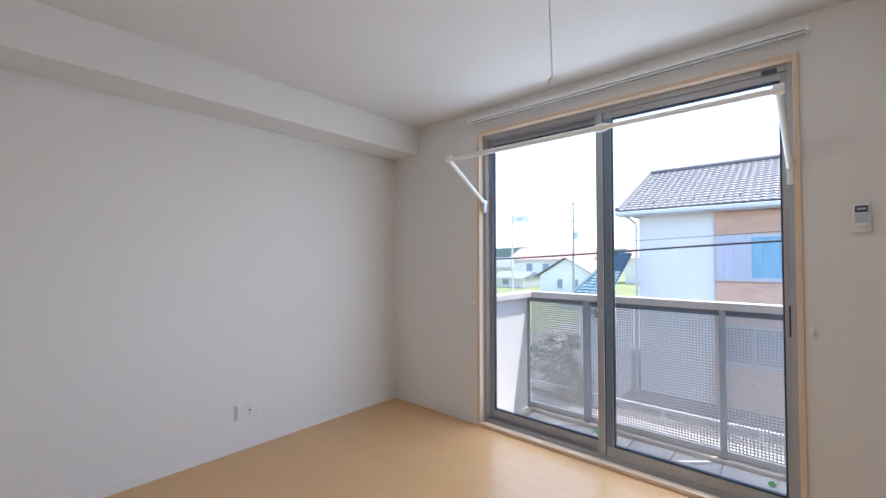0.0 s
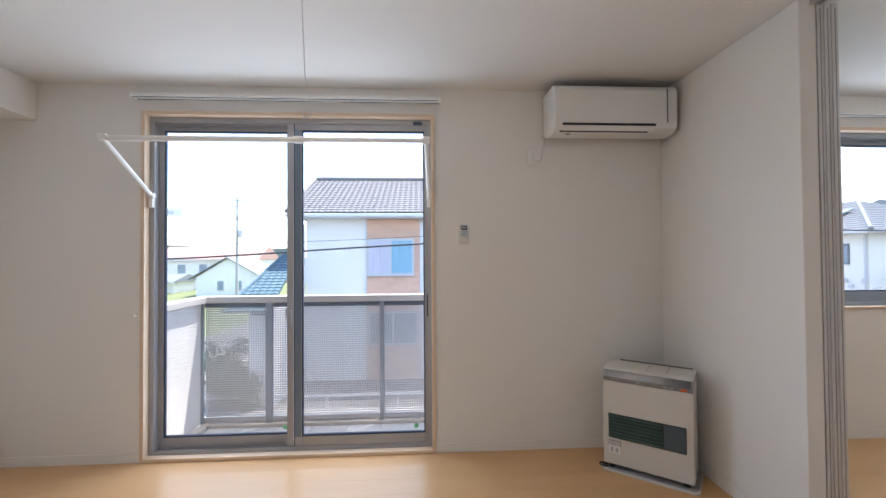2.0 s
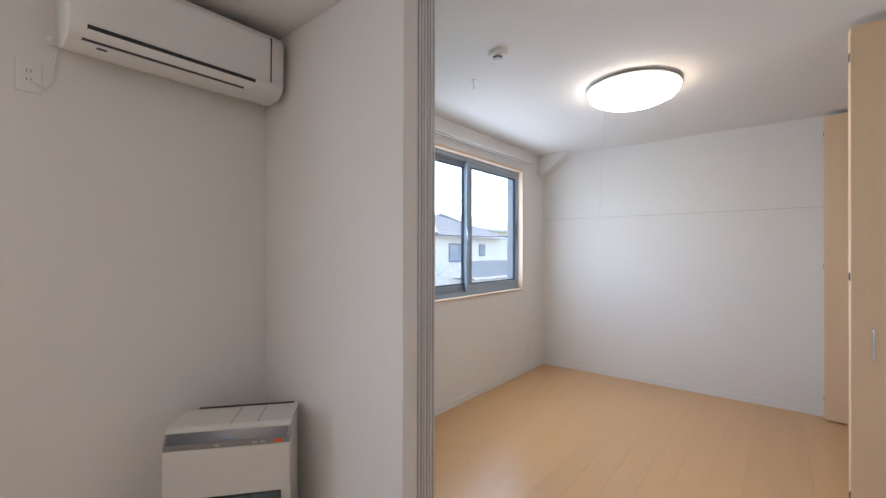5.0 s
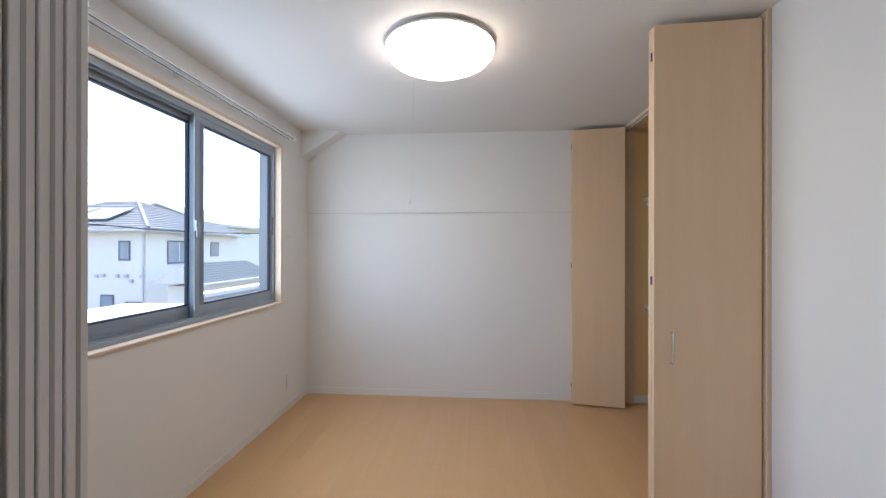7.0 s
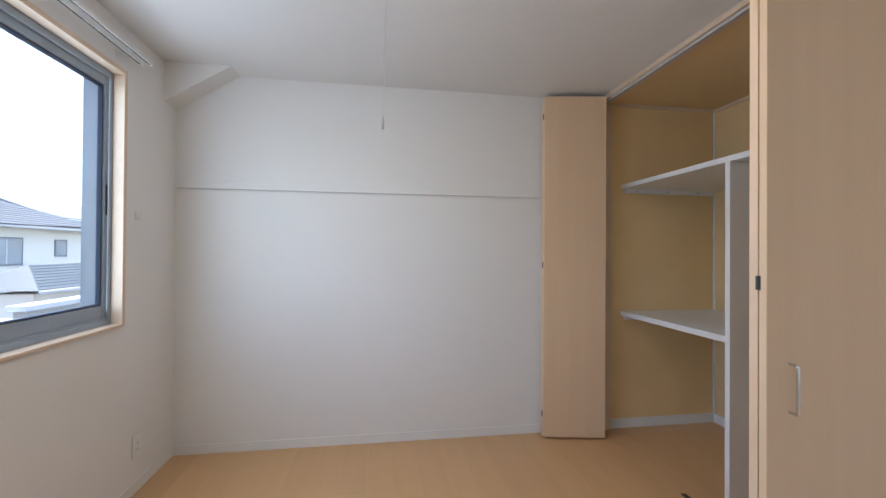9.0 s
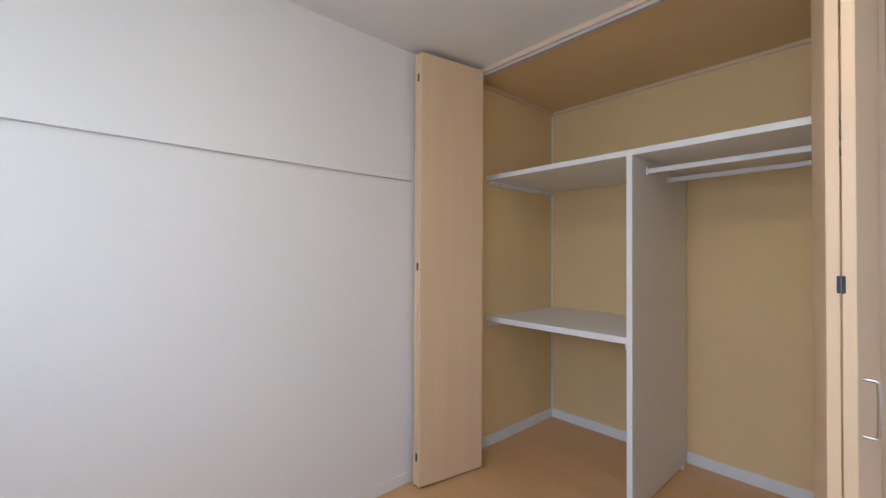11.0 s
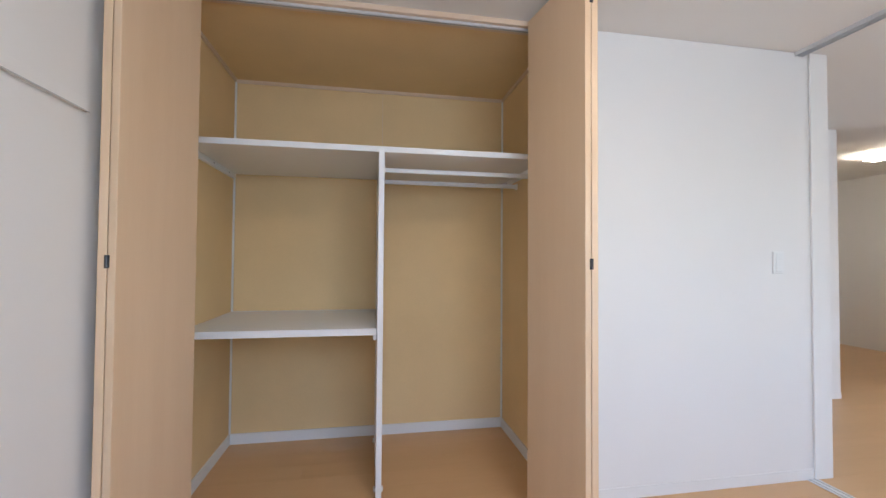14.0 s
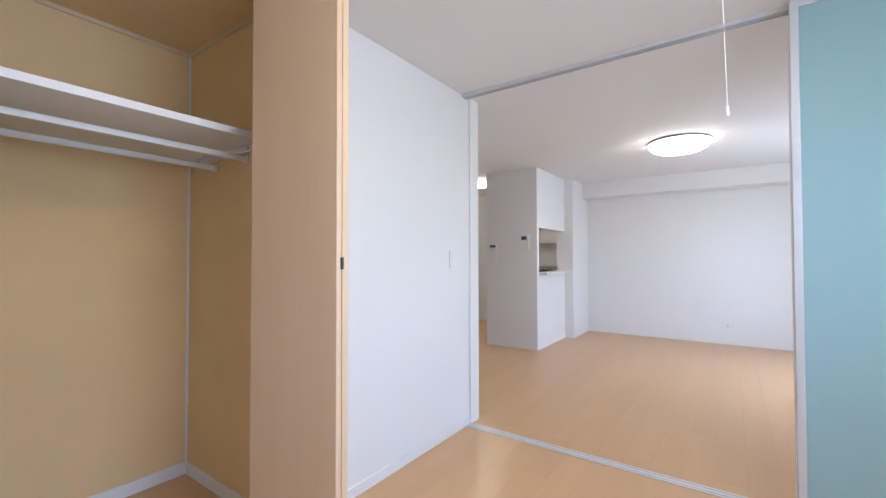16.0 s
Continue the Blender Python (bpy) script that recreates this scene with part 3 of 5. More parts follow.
def air_conditioner():
    x0, x1, z0, z1, dp = 3.540, 4.322, 2.050, 2.354, 0.25
    ac = thing("air_conditioner", ((x0 + x1) / 2, 0, z0), "white wall-mounted air conditioner with its flap open a slit", "air conditioner")
    prof = [(-0.002, z0 + 0.036), (-0.002, z1 - 0.004), (-dp + 0.055, z1), (-dp + 0.015, z1 - 0.012), (-dp, z1 - 0.04), (-dp + 0.002, z0 + 0.058), (-dp + 0.012, z0 + 0.030), (-dp + 0.05, z0 + 0.006), (-0.12, z0), (-0.06, z0 + 0.012)]
    body = extrude(prof, "x", x0, x1)
    bmesh.ops.bevel(body, geom=[e for e in body.edges], offset=0.007, segments=3, affect="EDGES", profile=0.5, clamp_overlap=True)
    bd = part("body", body, PLASTIC, ac, smooth=True)
    # front panel, slightly proud, with the seam of the end cap
    fp = extrude([(-dp - 0.003, z1 - 0.045), (-dp + 0.0, z0 + 0.062), (-dp + 0.02, z0 + 0.062), (-dp + 0.02, z1 - 0.045)], "x", x0 + 0.035, x1 - 0.075)
    part("front_panel", fp, PLASTIC, ac)
    part("seam", extrude([(-dp - 0.0025, z1 - 0.030), (-dp - 0.0005, z0 + 0.065), (-dp + 0.012, z0 + 0.065), (-dp + 0.012, z1 - 0.030)], "x", x1 - 0.068, x1 - 0.063), BLACK, ac, "dark seam of the end cap")
    part("outlet_slot", extrude([(-dp - 0.001, z0 + 0.056), (-dp + 0.002, z0 + 0.042), (-dp + 0.03, z0 + 0.042), (-dp + 0.03, z0 + 0.056)], "x", x0 + 0.05, x1 - 0.14), BLACK, ac, "black open air slit")
    fl = extrude([(-dp + 0.001, z0 + 0.041), (-dp + 0.024, z0 + 0.014), (-dp + 0.034, z0 + 0.020), (-dp + 0.011, z0 + 0.045)], "x", x0 + 0.052, x1 - 0.145)
    part("flap", fl, PLASTIC, ac, "white air deflector flap")
    part("lower_slot", extrude([(-dp + 0.026, z0 + 0.0135), (-dp + 0.034, z0 + 0.008), (-dp + 0.05, z0 + 0.014), (-dp + 0.04, z0 + 0.022)], "x", x0 + 0.04, x1 - 0.18), GREYPL, ac, "dark lower slot")
    part("intake_grille", box(x0 + 0.03, x1 - 0.04, -dp + 0.06, -0.02, z1 - 0.004, z1 + 0.003), GREYPL, ac, "grey intake grille on top")
    for i in range(9):
        part("slat", box(x0 + 0.03, x1 - 0.04, -dp + 0.066 + 0.02 * i, -dp + 0.072 + 0.02 * i, z1 + 0.003, z1 + 0.007), PLASTIC, ac)
    part("badge", box(x0 + 0.085, x0 + 0.115, -dp + 0.056, -dp + 0.062, z0 + 0.0005, z0 + 0.005), GREYPL, ac)
    part("pipe_stub", box(x0 - 0.025, x0 + 0.004, -0.035, -0.002, z0 + 0.032, z0 + 0.060, bevel=0.006), PLASTIC, ac)


air_conditioner()


def wall_plate(name, x, y, z, w, h, face, label, category, sockets=0, rockers=0, group=""):
    """A white plate on a wall facing 's', 'e' or 'n' with sockets or rockers."""
    p = thing(name, (x, y, z), label, category, group)
    def b(u0, u1, d0, d1, w0, w1, bev=0.0):
        if face == "s":
            return box(u0, u1, -d1, -d0, w0, w1, bevel=bev)
        if face == "n":
            return box(-u1, -u0, d0, d1, w0, w1, bevel=bev)
        return box(d0, d1, u0, u1, w0, w1, bevel=bev)
    pl = part("plate", b(-w / 2, w / 2, 0, 0.008, -h / 2, h / 2, 0.0025), PLASTIC, p, local=True)
    tall = h > w
    for i in range(sockets):
        c = ((i - (sockets - 1) / 2) * 0.032)
        cu, cw = (0, c) if tall else (c, 0)
        part("socket", b(cu - 0.013, cu + 0.013, 0.008, 0.0105, cw - 0.012, cw + 0.012, 0.001), PLASTIC, pl, local=True)
        for s in (-0.0055, 0.0055):
            part("slot", b(cu + s - 0.001, cu + s + 0.001, 0.0105, 0.0109, cw - 0.005, cw + 0.005), BLACK, pl, local=True)
    for i in range(rockers):
        cw = (i - (rockers - 1) / 2) * 0.034
        part("rocker", b(-0.019, 0.019, 0.008, 0.0125, cw - 0.016, cw + 0.016, 0.002), PLASTIC, pl, local=True)
    return p


wall_plate("wall_outlet", 3.468, 0, 1.952, 0.07, 0.12, "s", "white wall outlet under the air conditioner", "outlet", sockets=2, group="outlets")
wall_plate("wall_outlet", 7.328, 0, 0.245, 0.07, 0.12, "s", "white wall outlet under the bedroom window", "outlet", sockets=2, group="outlets")
# a wide plate of sockets and aerial points
wo = wall_plate("wall_outlet", 0, -1.327, 0.255, 0.168, 0.105, "e", "wide white outlet plate with sockets and aerial point", "outlet", group="outlets")
for u in (0.012, 0.056):
    for cw in (-0.024, 0.022):
        part("socket", box(0.008, 0.0115, u - 0.017, u + 0.017, cw - 0.013, cw + 0.013, bevel=0.001), PLASTIC, wo, local=True)
        for k in (-0.005, 0.005):
            part("slot", box(0.0115, 0.0119, u + k - 0.001, u + k + 0.001, cw - 0.004, cw + 0.005), BLACK, wo, local=True)
part("aerial_point", box(0.008, 0.014, 0.006, 0.018, -0.007, 0.003, bevel=0.002), GREYPL, wo, local=True)
part("blank_module", box(0.008, 0.020, -0.074, -0.030, -0.046, 0.046, bevel=0.003), PLASTIC, wo, local=True)
pc = thing("power_cord", (3.515, 0, 1.93), "short white power cord from outlet to air conditioner", "cable")
cable("cord", [(3.485, -0.02, 1.925), (3.51, -0.03, 1.905), (3.53, -0.012, 1.95), (3.535, -0.008, 2.02), (3.545, -0.008, 2.072)], 0.004, PLASTIC, "", "", pc)


def remote_control():
    r = thing("remote_control", (2.997, 0, 1.43), "white air conditioner remote in its wall holder", "remote control")
    h = part("holder", box(-0.030, 0.030, -0.020, 0, -0.055, 0.02, bevel=0.005), PLASTIC, r, local=True)
    part("remote", box(-0.024, 0.024, -0.030, -0.006, -0.035, 0.066, bevel=0.005), PLASTIC, r, local=True)
    part("display", box(-0.020, 0.020, -0.0310, -0.0298, 0.030, 0.060), LCD, r, "blue-grey display", local=True)
    part("digits", box(-0.013, 0.013, -0.0316, -0.0311, 0.042, 0.050), PALEBLUE, r, local=True)
    part("buttons", box(-0.020, 0.020, -0.0310, -0.0298, -0.014, 0.026, bevel=0.0005), PALEBLUE, r, "pale blue button field", local=True)


remote_control()


def heater():
    ux, uy = 0.776, -0.631
    ht = thing("oil_heater", (4.002, -0.402, 0.0), "ivory oil fan heater with a grey control panel", "heater", turn=math.degrees(math.atan2(uy, ux)))
    w, dp, z0, z1 = 0.472, 0.235, 0.032, 0.606
    h = w / 2
    P = lambda *a, **k: part(*a, local=True, **k)
    P("body", box(-h, h, 0.004, dp, z0, z1 - 0.062, bevel=0.006), IVORY, ht)
    P("front_panel", box(-h, h, -0.006, 0.003, z0 + 0.004, z1 - 0.076, bevel=0.004), IVORY, ht)
    P("top", extrude([(0.031, z1 - 0.060), (0.014, z1 - 0.012), (0.040, z1), (dp, z1), (dp, z1 - 0.060)], "x", -h, h), IVORY, ht)
    for x in (-h * 0.02, h * 0.42):
        P("top_seam", box(x, x + 0.002, 0.045, dp - 0.02, z1, z1 + 0.0006), GREYPL, ht)
    P("top_rear_edge", box(-h + 0.05, h - 0.02, dp - 0.006, dp + 0.004, z1 + 0.0005, z1 + 0.005), BLACK, ht, "dark rear edge")
    # control strip
    cp = P("control_panel", extrude([(-0.008, z1 - 0.074), (-0.008, z1 - 0.052), (0.012, z1 - 0.014), (0.030, z1 - 0.014), (0.030, z1 - 0.074)], "x", -h + 0.002, h - 0.002), PANELGREY, ht, label="dark grey control panel")
    gl = extrude([(-0.0090, z1 - 0.050), (0.0105, z1 - 0.015), (0.0125, z1 - 0.017), (-0.0070, z1 - 0.052)], "x", -h + 0.01, h - 0.01)
    P("display_cover", gl, GREYPL, cp, label="smoked display cover")
    P("display", extrude([(-0.0070, z1 - 0.046), (0.0008, z1 - 0.032), (-0.0002, z1 - 0.030), (-0.0080, z1 - 0.044)], "x", -0.03, 0.03), LCD, cp)
    for i, x in enumerate((-0.04, 0.10, 0.13)):
        P("button", box(x - 0.009, x + 0.009, -0.011, -0.007, z1 - 0.068, z1 - 0.060, bevel=0.001), LIGHTGREY, cp)
    P("ignition_button", box(h - 0.062, h - 0.030, -0.012, -0.007, z1 - 0.070, z1 - 0.058, bevel=0.0015), ORANGE, cp, label="orange ignition button")
    # air outlet with louvres, then the fine grille
    oz0, oz1 = z0 + 0.162, z0 + 0.306
    ol = P("air_outlet", box(-h + 0.03, h - 0.035, -0.0085, -0.0062, oz0, oz1), BLACK, ht, label="black air outlet")
    for i in range(7):
        z = oz0 + 0.006 + i * 0.0195
        P("louvre", extrude([(-0.017, z), (-0.009, z + 0.010), (-0.009, z + 0.014), (-0.018, z + 0.004)], "x", -h + 0.034, 0.085), DARKGREEN, ol)
    gr = P("grille", box(0.09, h - 0.038, -0.0125, -0.0087, oz0 + 0.004, oz1 - 0.004), GRILLEBLUE, ol, label="grey fine-ribbed grille")
    for i in range(13):
        z = oz0 + 0.010 + i * 0.0098
        P("rib", box(0.092, h - 0.040, -0.0145, -0.0127, z, z + 0.004), GRILLEBLUE, gr)
    st = P("rating_label", box(-h + 0.03, -h + 0.10, -0.0072, -0.0062, z0 + 0.118, z0 + 0.148), LABELGREY, ht, label="small grey printed rating label")
    for i in range(3):
        P("print_line", box(-h + 0.034, -h + 0.094, -0.0077, -0.0073, z0 + 0.122 + 0.008 * i, z0 + 0.125 + 0.008 * i), PLASTIC, st)
    s2 = P("warning_label", box(-h + 0.03, -h + 0.095, -0.0072, -0.0062, z0 + 0.068, z0 + 0.114), PLASTIC, ht, label="white pictogram label")
    for x in (-h + 0.04, -h + 0.068):
        P("pictogram", box(x, x + 0.016, -0.0078, -0.0073, z0 + 0.078, z0 + 0.106), LIGHTGREY, s2)
    P("side_vent", box(h - 0.001, h + 0.003, 0.05, 0.09, z0 + 0.03, z0 + 0.055), LIGHTGREY, ht)
    for x in (-h + 0.04, h - 0.04):
        for y in (0.03, dp - 0.04):
            P("foot", lathe([(0, 0.010), (0.018, 0.010), (0.016, 0.033), (0, 0.033)], 16, centre=(x, y, 0)), BLACK, ht, smooth=True)
    tr = thing("heater_tray", (4.002, -0.402, 0.0), "grey plastic floor tray under the oil heater", "tray", turn=math.degrees(math.atan2(uy, ux)))
    def outline(g, r):
        x0, x1, y0, y1 = -h - 0.016 + g, h + 0.026 - g, -0.034 + g, dp + 0.012 - g
        return [(cx + r * math.cos(a0 + k * math.pi / 12), cy + r * math.sin(a0 + k * math.pi / 12)) for cx, cy, a0 in
                ((x1 - r, y1 - r, 0), (x0 + r, y1 - r, math.pi / 2), (x0 + r, y0 + r, math.pi), (x1 - r, y0 + r, 1.5 * math.pi)) for k in range(7)]
    P("base", extrude(outline(0.009, 0.026), "z", 0.0012, 0.0045), LIGHTGREY, tr)
    rim = bmesh.new()
    loops = [[rim.verts.new((*p, z)) for p in outline(g, r)] for g, r, z in ((0.0, 0.035, 0.0008), (0.0, 0.035, 0.010), (0.003, 0.032, 0.013), (0.007, 0.028, 0.012), (0.0085, 0.0265, 0.0046))]
    for la, lb in zip(loops, loops[1:]):
        for k in range(len(la)):
            rim.faces.new((la[k], la[(k + 1) % len(la)], lb[(k + 1) % len(la)], lb[k]))
    P("rim", rim, IVORY, tr, smooth=True)
    cl = thing("cable_loop", (3.80, -0.275, 0.012), "small black looped cable beside the heater foot", "cable")
    cable("loop", [(3.835, -0.275, 0.02), (3.80, -0.285, 0.024), (3.785, -0.262, 0.026), (3.80, -0.245, 0.028), (3.825, -0.250, 0.024), (3.84, -0.262, 0.02)], 0.004, BLACK, "", "", cl)


heater()


def ceiling_lamp(x, y, r, glow, cord, label, end):
    lp = thing("ceiling_lamp", (x, y, CH), label, "ceiling lamp", "round ceiling lamps")
    P = lambda *a, **k: part(*a, local=True, **k)
    P("base_plate", lathe([(0, 0), (r * 0.86, 0), (r * 0.86, -0.018), (0, -0.018)], 48), PLASTIC, lp, smooth=True)
    prof = [(r * 0.998, -0.0275), (r, -0.030), (r * 0.987, -0.050), (r * 0.91, -0.078), (r * 0.70, -0.106), (r * 0.40, -0.123), (0, -0.130)]
    P("diffuser", lathe(prof, 64), glow, lp, label="glowing white dome diffuser", smooth=True)
    P("rim", lathe([(r * 0.86, -0.012), (r * 1.0, -0.015), (r * 1.012, -0.023), (r * 1.0, -0.027), (r * 0.97, -0.0185)], 64), PLASTIC, lp, smooth=True)
    if cord:
        (cx, cy, cz) = cord
        d = Vector((cx - x, cy - y, 0))
        tp = d.normalized() * r * 0.99
        c = P("pull_cord", rod(bmesh.new(), (tp.x, tp.y, -0.03), (d.x, d.y, cz - CH), 0.0009, 6), PLASTIC, lp, label="thin white pull cord")
        if end == "ring":
            bm = bmesh.new()
            n, m, R, q = 20, 8, 0.0075, 0.0018
            vs = [[bm.verts.new((d.x + (R + q * math.cos(2 * math.pi * j / m)) * math.cos(2 * math.pi * i / n), d.y + q * math.sin(2 * math.pi * j / m),
                                 cz - CH - R + (R + q * math.cos(2 * math.pi * j / m)) * math.sin(2 * math.pi * i / n)))
                   for j in range(m)] for i in range(n)]
            for i in range(n):
                for j in range(m):
                    bm.faces.new((vs[i][j], vs[(i + 1) % n][j], vs[(i + 1) % n][(j + 1) % m], vs[i][(j + 1) % m]))
            P("ring", bm, PLASTIC, c, smooth=True)
        else:
            P("knob", lathe([(0, 0.012), (0.0022, 0.011), (0.0038, 0.0), (0.0042, -0.010), (0.003, -0.014), (0, -0.015)], 16, centre=(d.x, d.y, cz - CH)), PLASTIC, c, smooth=True)
    return lp


ceiling_lamp(2.19, -1.685, 0.278, LAMPGLOW, (2.470, -1.835, 1.598), "lit round ceiling lamp with a pull cord and ring", "ring")
ceiling_lamp(6.125, -1.378, 0.278, LAMPGLOW, (5.805, -1.272, 1.555), "lit round ceiling lamp with a pull cord and knob", "knob")


# ---- the doorway with its three sliding panels ----
def sliding_doors():
    y0, y1 = -1.03, -0.035
    for i, x in enumerate((4.446, 4.476, 4.506)):
        s = thing("sliding_door", (x + 0.014, (y0 + y1) / 2, 0.0), "aqua frosted sliding door panel pushed open in its stack", "sliding door", "stack of sliding doors")
        e = y0 - 0.004 * i
        z0, z1 = 0.008, 2.382
        a = part("stile", box(x, x + 0.0285, e, e + 0.032, z0, z1, bevel=0.002), ALU, s)
        part("edge_groove", box(x + 0.011, x + 0.017, e - 0.0006, e + 0.001, z0 + 0.02, z1 - 0.02), ALUDARK, a)
        part("stile", box(x, x + 0.0285, y1 - 0.032, y1, z0, z1, bevel=0.002), ALU, s)
        part("rail", box(x + 0.001, x + 0.0275, e + 0.032, y1 - 0.032, z1 - 0.035, z1, bevel=0.002), ALU, s)
        part("rail", box(x + 0.001, x + 0.0275, e + 0.032, y1 - 0.032, z0, z0 + 0.045, bevel=0.002), ALU, s)
        part("pane", box(x + 0.011, x + 0.017, e + 0.030, y1 - 0.030, z0 + 0.043, z1 - 0.033), FROST, s, "frosted aqua acrylic pane")
    tk = thing("door_track", (4.49, -1.9, CH), "grey aluminium triple door track on the ceiling", "door track")
    part("channel", box(4.412, 4.462, -2.848, -0.03, CH - 0.006, CH - 0.0005), ALU, tk)
    for x in (4.412, 4.434, 4.457):
        part("flange", box(x, x + 0.005, -2.848, -0.03, CH - 0.024, CH - 0.006), ALU, tk)
    for x in (4.416, 4.438):
        part("groove", box(x + 0.002, x + 0.018, -2.846, -0.03, CH - 0.0078, CH - 0.0063), TRACKDARK, tk)
    fr = thing("floor_guide_rail", (4.40, -1.9, 0.0), "flat aluminium floor guide across the doorway", "floor rail")
    part("strip", box(4.355, 4.425, -2.848, -1.035, 0.0008, 0.004, bevel=0.001), ALU, fr)
    for x in (4.372, 4.404):
        part("groove", box(x, x + 0.006, -2.846, -1.035, 0.0041, 0.0047), ALUDARK, fr)


sliding_doors()

# ---- things of the bedroom ----
pr = thing("picture_rail", (XE, -1.2, 1.66), "slim white hanging rail along the bedroom wall", "picture rail")
part("rail", box(XE - 0.014, XE, -2.40, -0.004, 1.672, 1.712, bevel=0.002), WALL, pr)
# thin grey strip on the lower edge draws the rail's shadow line
part("shadow_line", box(XE - 0.016, XE - 0.0142, -2.40, -0.004, 1.6715, 1.674), LIGHTGREY, pr, "grey strip drawn as the rail's lower shadow line")
part("end_cap", box(XE - 0.017, XE, -0.0105, -0.0005, 1.669, 1.715, bevel=0.002), PLASTIC, pr)

sd = thing("smoke_detector", (5.186, -0.929, CH), "small round white smoke detector on the ceiling", "smoke detector")
part("base", lathe([(0, 0), (0.050, 0), (0.050, -0.010), (0.044, -0.020), (0, -0.020)], 32), PLASTIC, sd, local=True, smooth=True)
part("sensor", lathe([(0, -0.0205), (0.026, -0.0205), (0.024, -0.040), (0.018, -0.046), (0, -0.046)], 24), PLASTIC, sd, local=True, smooth=True)
part("slot_band", lathe([(0.0258, -0.026), (0.0262, -0.026), (0.0258, -0.034), (0.0252, -0.034)], 24), GREYPL, sd, local=True)
hk = thing("ceiling_hook", (5.40, -0.62, CH), "small white hook in the bedroom ceiling", "hook")
part("plate", lathe([(0, 0), (0.016, 0), (0.014, -0.006), (0, -0.006)], 20), PLASTIC, hk, local=True, smooth=True)
cable("hook", [(5.40, -0.62, CH - 0.005), (5.40, -0.62, CH - 0.030), (5.414, -0.62, CH - 0.045), (5.400, -0.62, CH - 0.058), (5.386, -0.62, CH - 0.046)], 0.003, PLASTIC, "", "", hk)


def bifold(west):
    """A folded pair of closet leaves standing out of the opening, hinged along the room-side edge."""
    n_ = (5.986, -2.377) if west else (7.643, -2.397)
    free, jamb = ((6.052, -2.797), (5.957, -2.826)) if west else ((7.571, -2.817), (7.668, -2.838))
    label = "beech bifold closet door folded open, with a pull handle" if west else "beech bifold closet door folded open at the wall"
    d = thing("bifold_door", ((n_[0] + free[0]) / 2, (n_[1] + free[1]) / 2, 0.012), label, "closet door", "bifold closet doors")
    z0, z1, t = 0.012, 2.368, 0.0275
    turns = {}
    for kind, end in (("free", free), ("jamb", jamb)):
        a = Vector((end[0] - n_[0], end[1] - n_[1]))
        turns[kind] = math.atan2(a.y, a.x)
        east = (kind == "free") == west
        bm = box(0, a.length, 0.0012 if east else -t, t if east else -0.0012, z0, z1, bevel=0.0025)
        bmesh.ops.rotate(bm, verts=bm.verts, cent=(0, 0, 0), matrix=Matrix.Rotation(turns[kind], 3, "Z"))
        bmesh.ops.translate(bm, verts=bm.verts, vec=(n_[0], n_[1], 0))
        part("leaf", bm, DOORWOOD, d)
    ang = (turns["free"] + turns["jamb"]) / 2
    for hz in (0.165, 1.198, 2.235):
        bm = box(-0.0022, 0.0015, -0.008, 0.008, hz - 0.021, hz + 0.021, bevel=0.001)
        bmesh.ops.rotate(bm, verts=bm.verts, cent=(0, 0, 0), matrix=Matrix.Rotation(ang, 3, "Z"))
        bmesh.ops.translate(bm, verts=bm.verts, vec=(n_[0], n_[1], 0))
        hg = part("hinge", bm, BLACK, d, "dark metal hinge")
        bm = rod(bmesh.new(), (-0.003, 0, hz - 0.017), (-0.003, 0, hz + 0.017), 0.003, 10)
        bmesh.ops.rotate(bm, verts=bm.verts, cent=(0, 0, 0), matrix=Matrix.Rotation(ang, 3, "Z"))
        bmesh.ops.translate(bm, verts=bm.verts, vec=(n_[0], n_[1], 0))
        part("knuckle", bm, GREYPL, hg)
    if west:
        # the bow handle on the face that looks into the room
        m = Matrix.Translation((n_[0], n_[1], 0)) @ Matrix.Rotation(turns["jamb"], 4, "Z")
        hx, hy = 0.072, -t
        def wpt(u, v, z):
            return tuple(m @ Vector((u, v, z)))
        pts = [wpt(hx, hy, 0.965), wpt(hx, hy - 0.024, 0.965), wpt(hx, hy - 0.028, 0.960), wpt(hx, hy - 0.028, 0.830), wpt(hx, hy - 0.024, 0.825), wpt(hx, hy, 0.825)]
        cable("handle", pts, 0.0045, CHROME, "slim chrome bow handle", "", d)
    return d


bifold(True)
bifold(False)

fc = thing("floor_catch", (6.85, -2.88, 0.0), "small brown floor catch plate at the closet", "floor catch")
part("plate", box(6.80, 6.90, -2.895, -2.865, 0.0008, 0.004, bevel=0.001), BROWN, fc)
part("slot", box(6.815, 6.885, -2.884, -2.877, 0.0041, 0.0048), BLACK, fc)

# closet fittings
sh = thing("closet_shelf", (6.8, -3.4, 1.758), "long white melamine shelf across the closet", "shelf", "closet shelves")
part("board", box(5.873, XE - 0.007, -3.79, -3.033, 1.758, 1.786), SHELF, sh)
part("edge_band", box(5.873, XE - 0.007, -3.0325, -3.030, 1.757, 1.787, bevel=0.001, seg=1), SHELF, sh, "bright white front edge band")
s2 = thing("closet_shelf", (7.25, -3.4, 0.828), "short white melamine shelf beside the divider", "shelf", "closet shelves")
part("board", box(6.787, XE - 0.007, -3.79, -3.032, 0.828, 0.860), SHELF, s2)
part("edge_band", box(6.787, XE - 0.007, -3.0315, -3.029, 0.827, 0.861, bevel=0.001, seg=1), SHELF, s2, "bright white front edge band")
dv = thing("closet_divider", (6.77, -3.4, 0.0), "upright white divider panel standing in the closet", "divider panel")
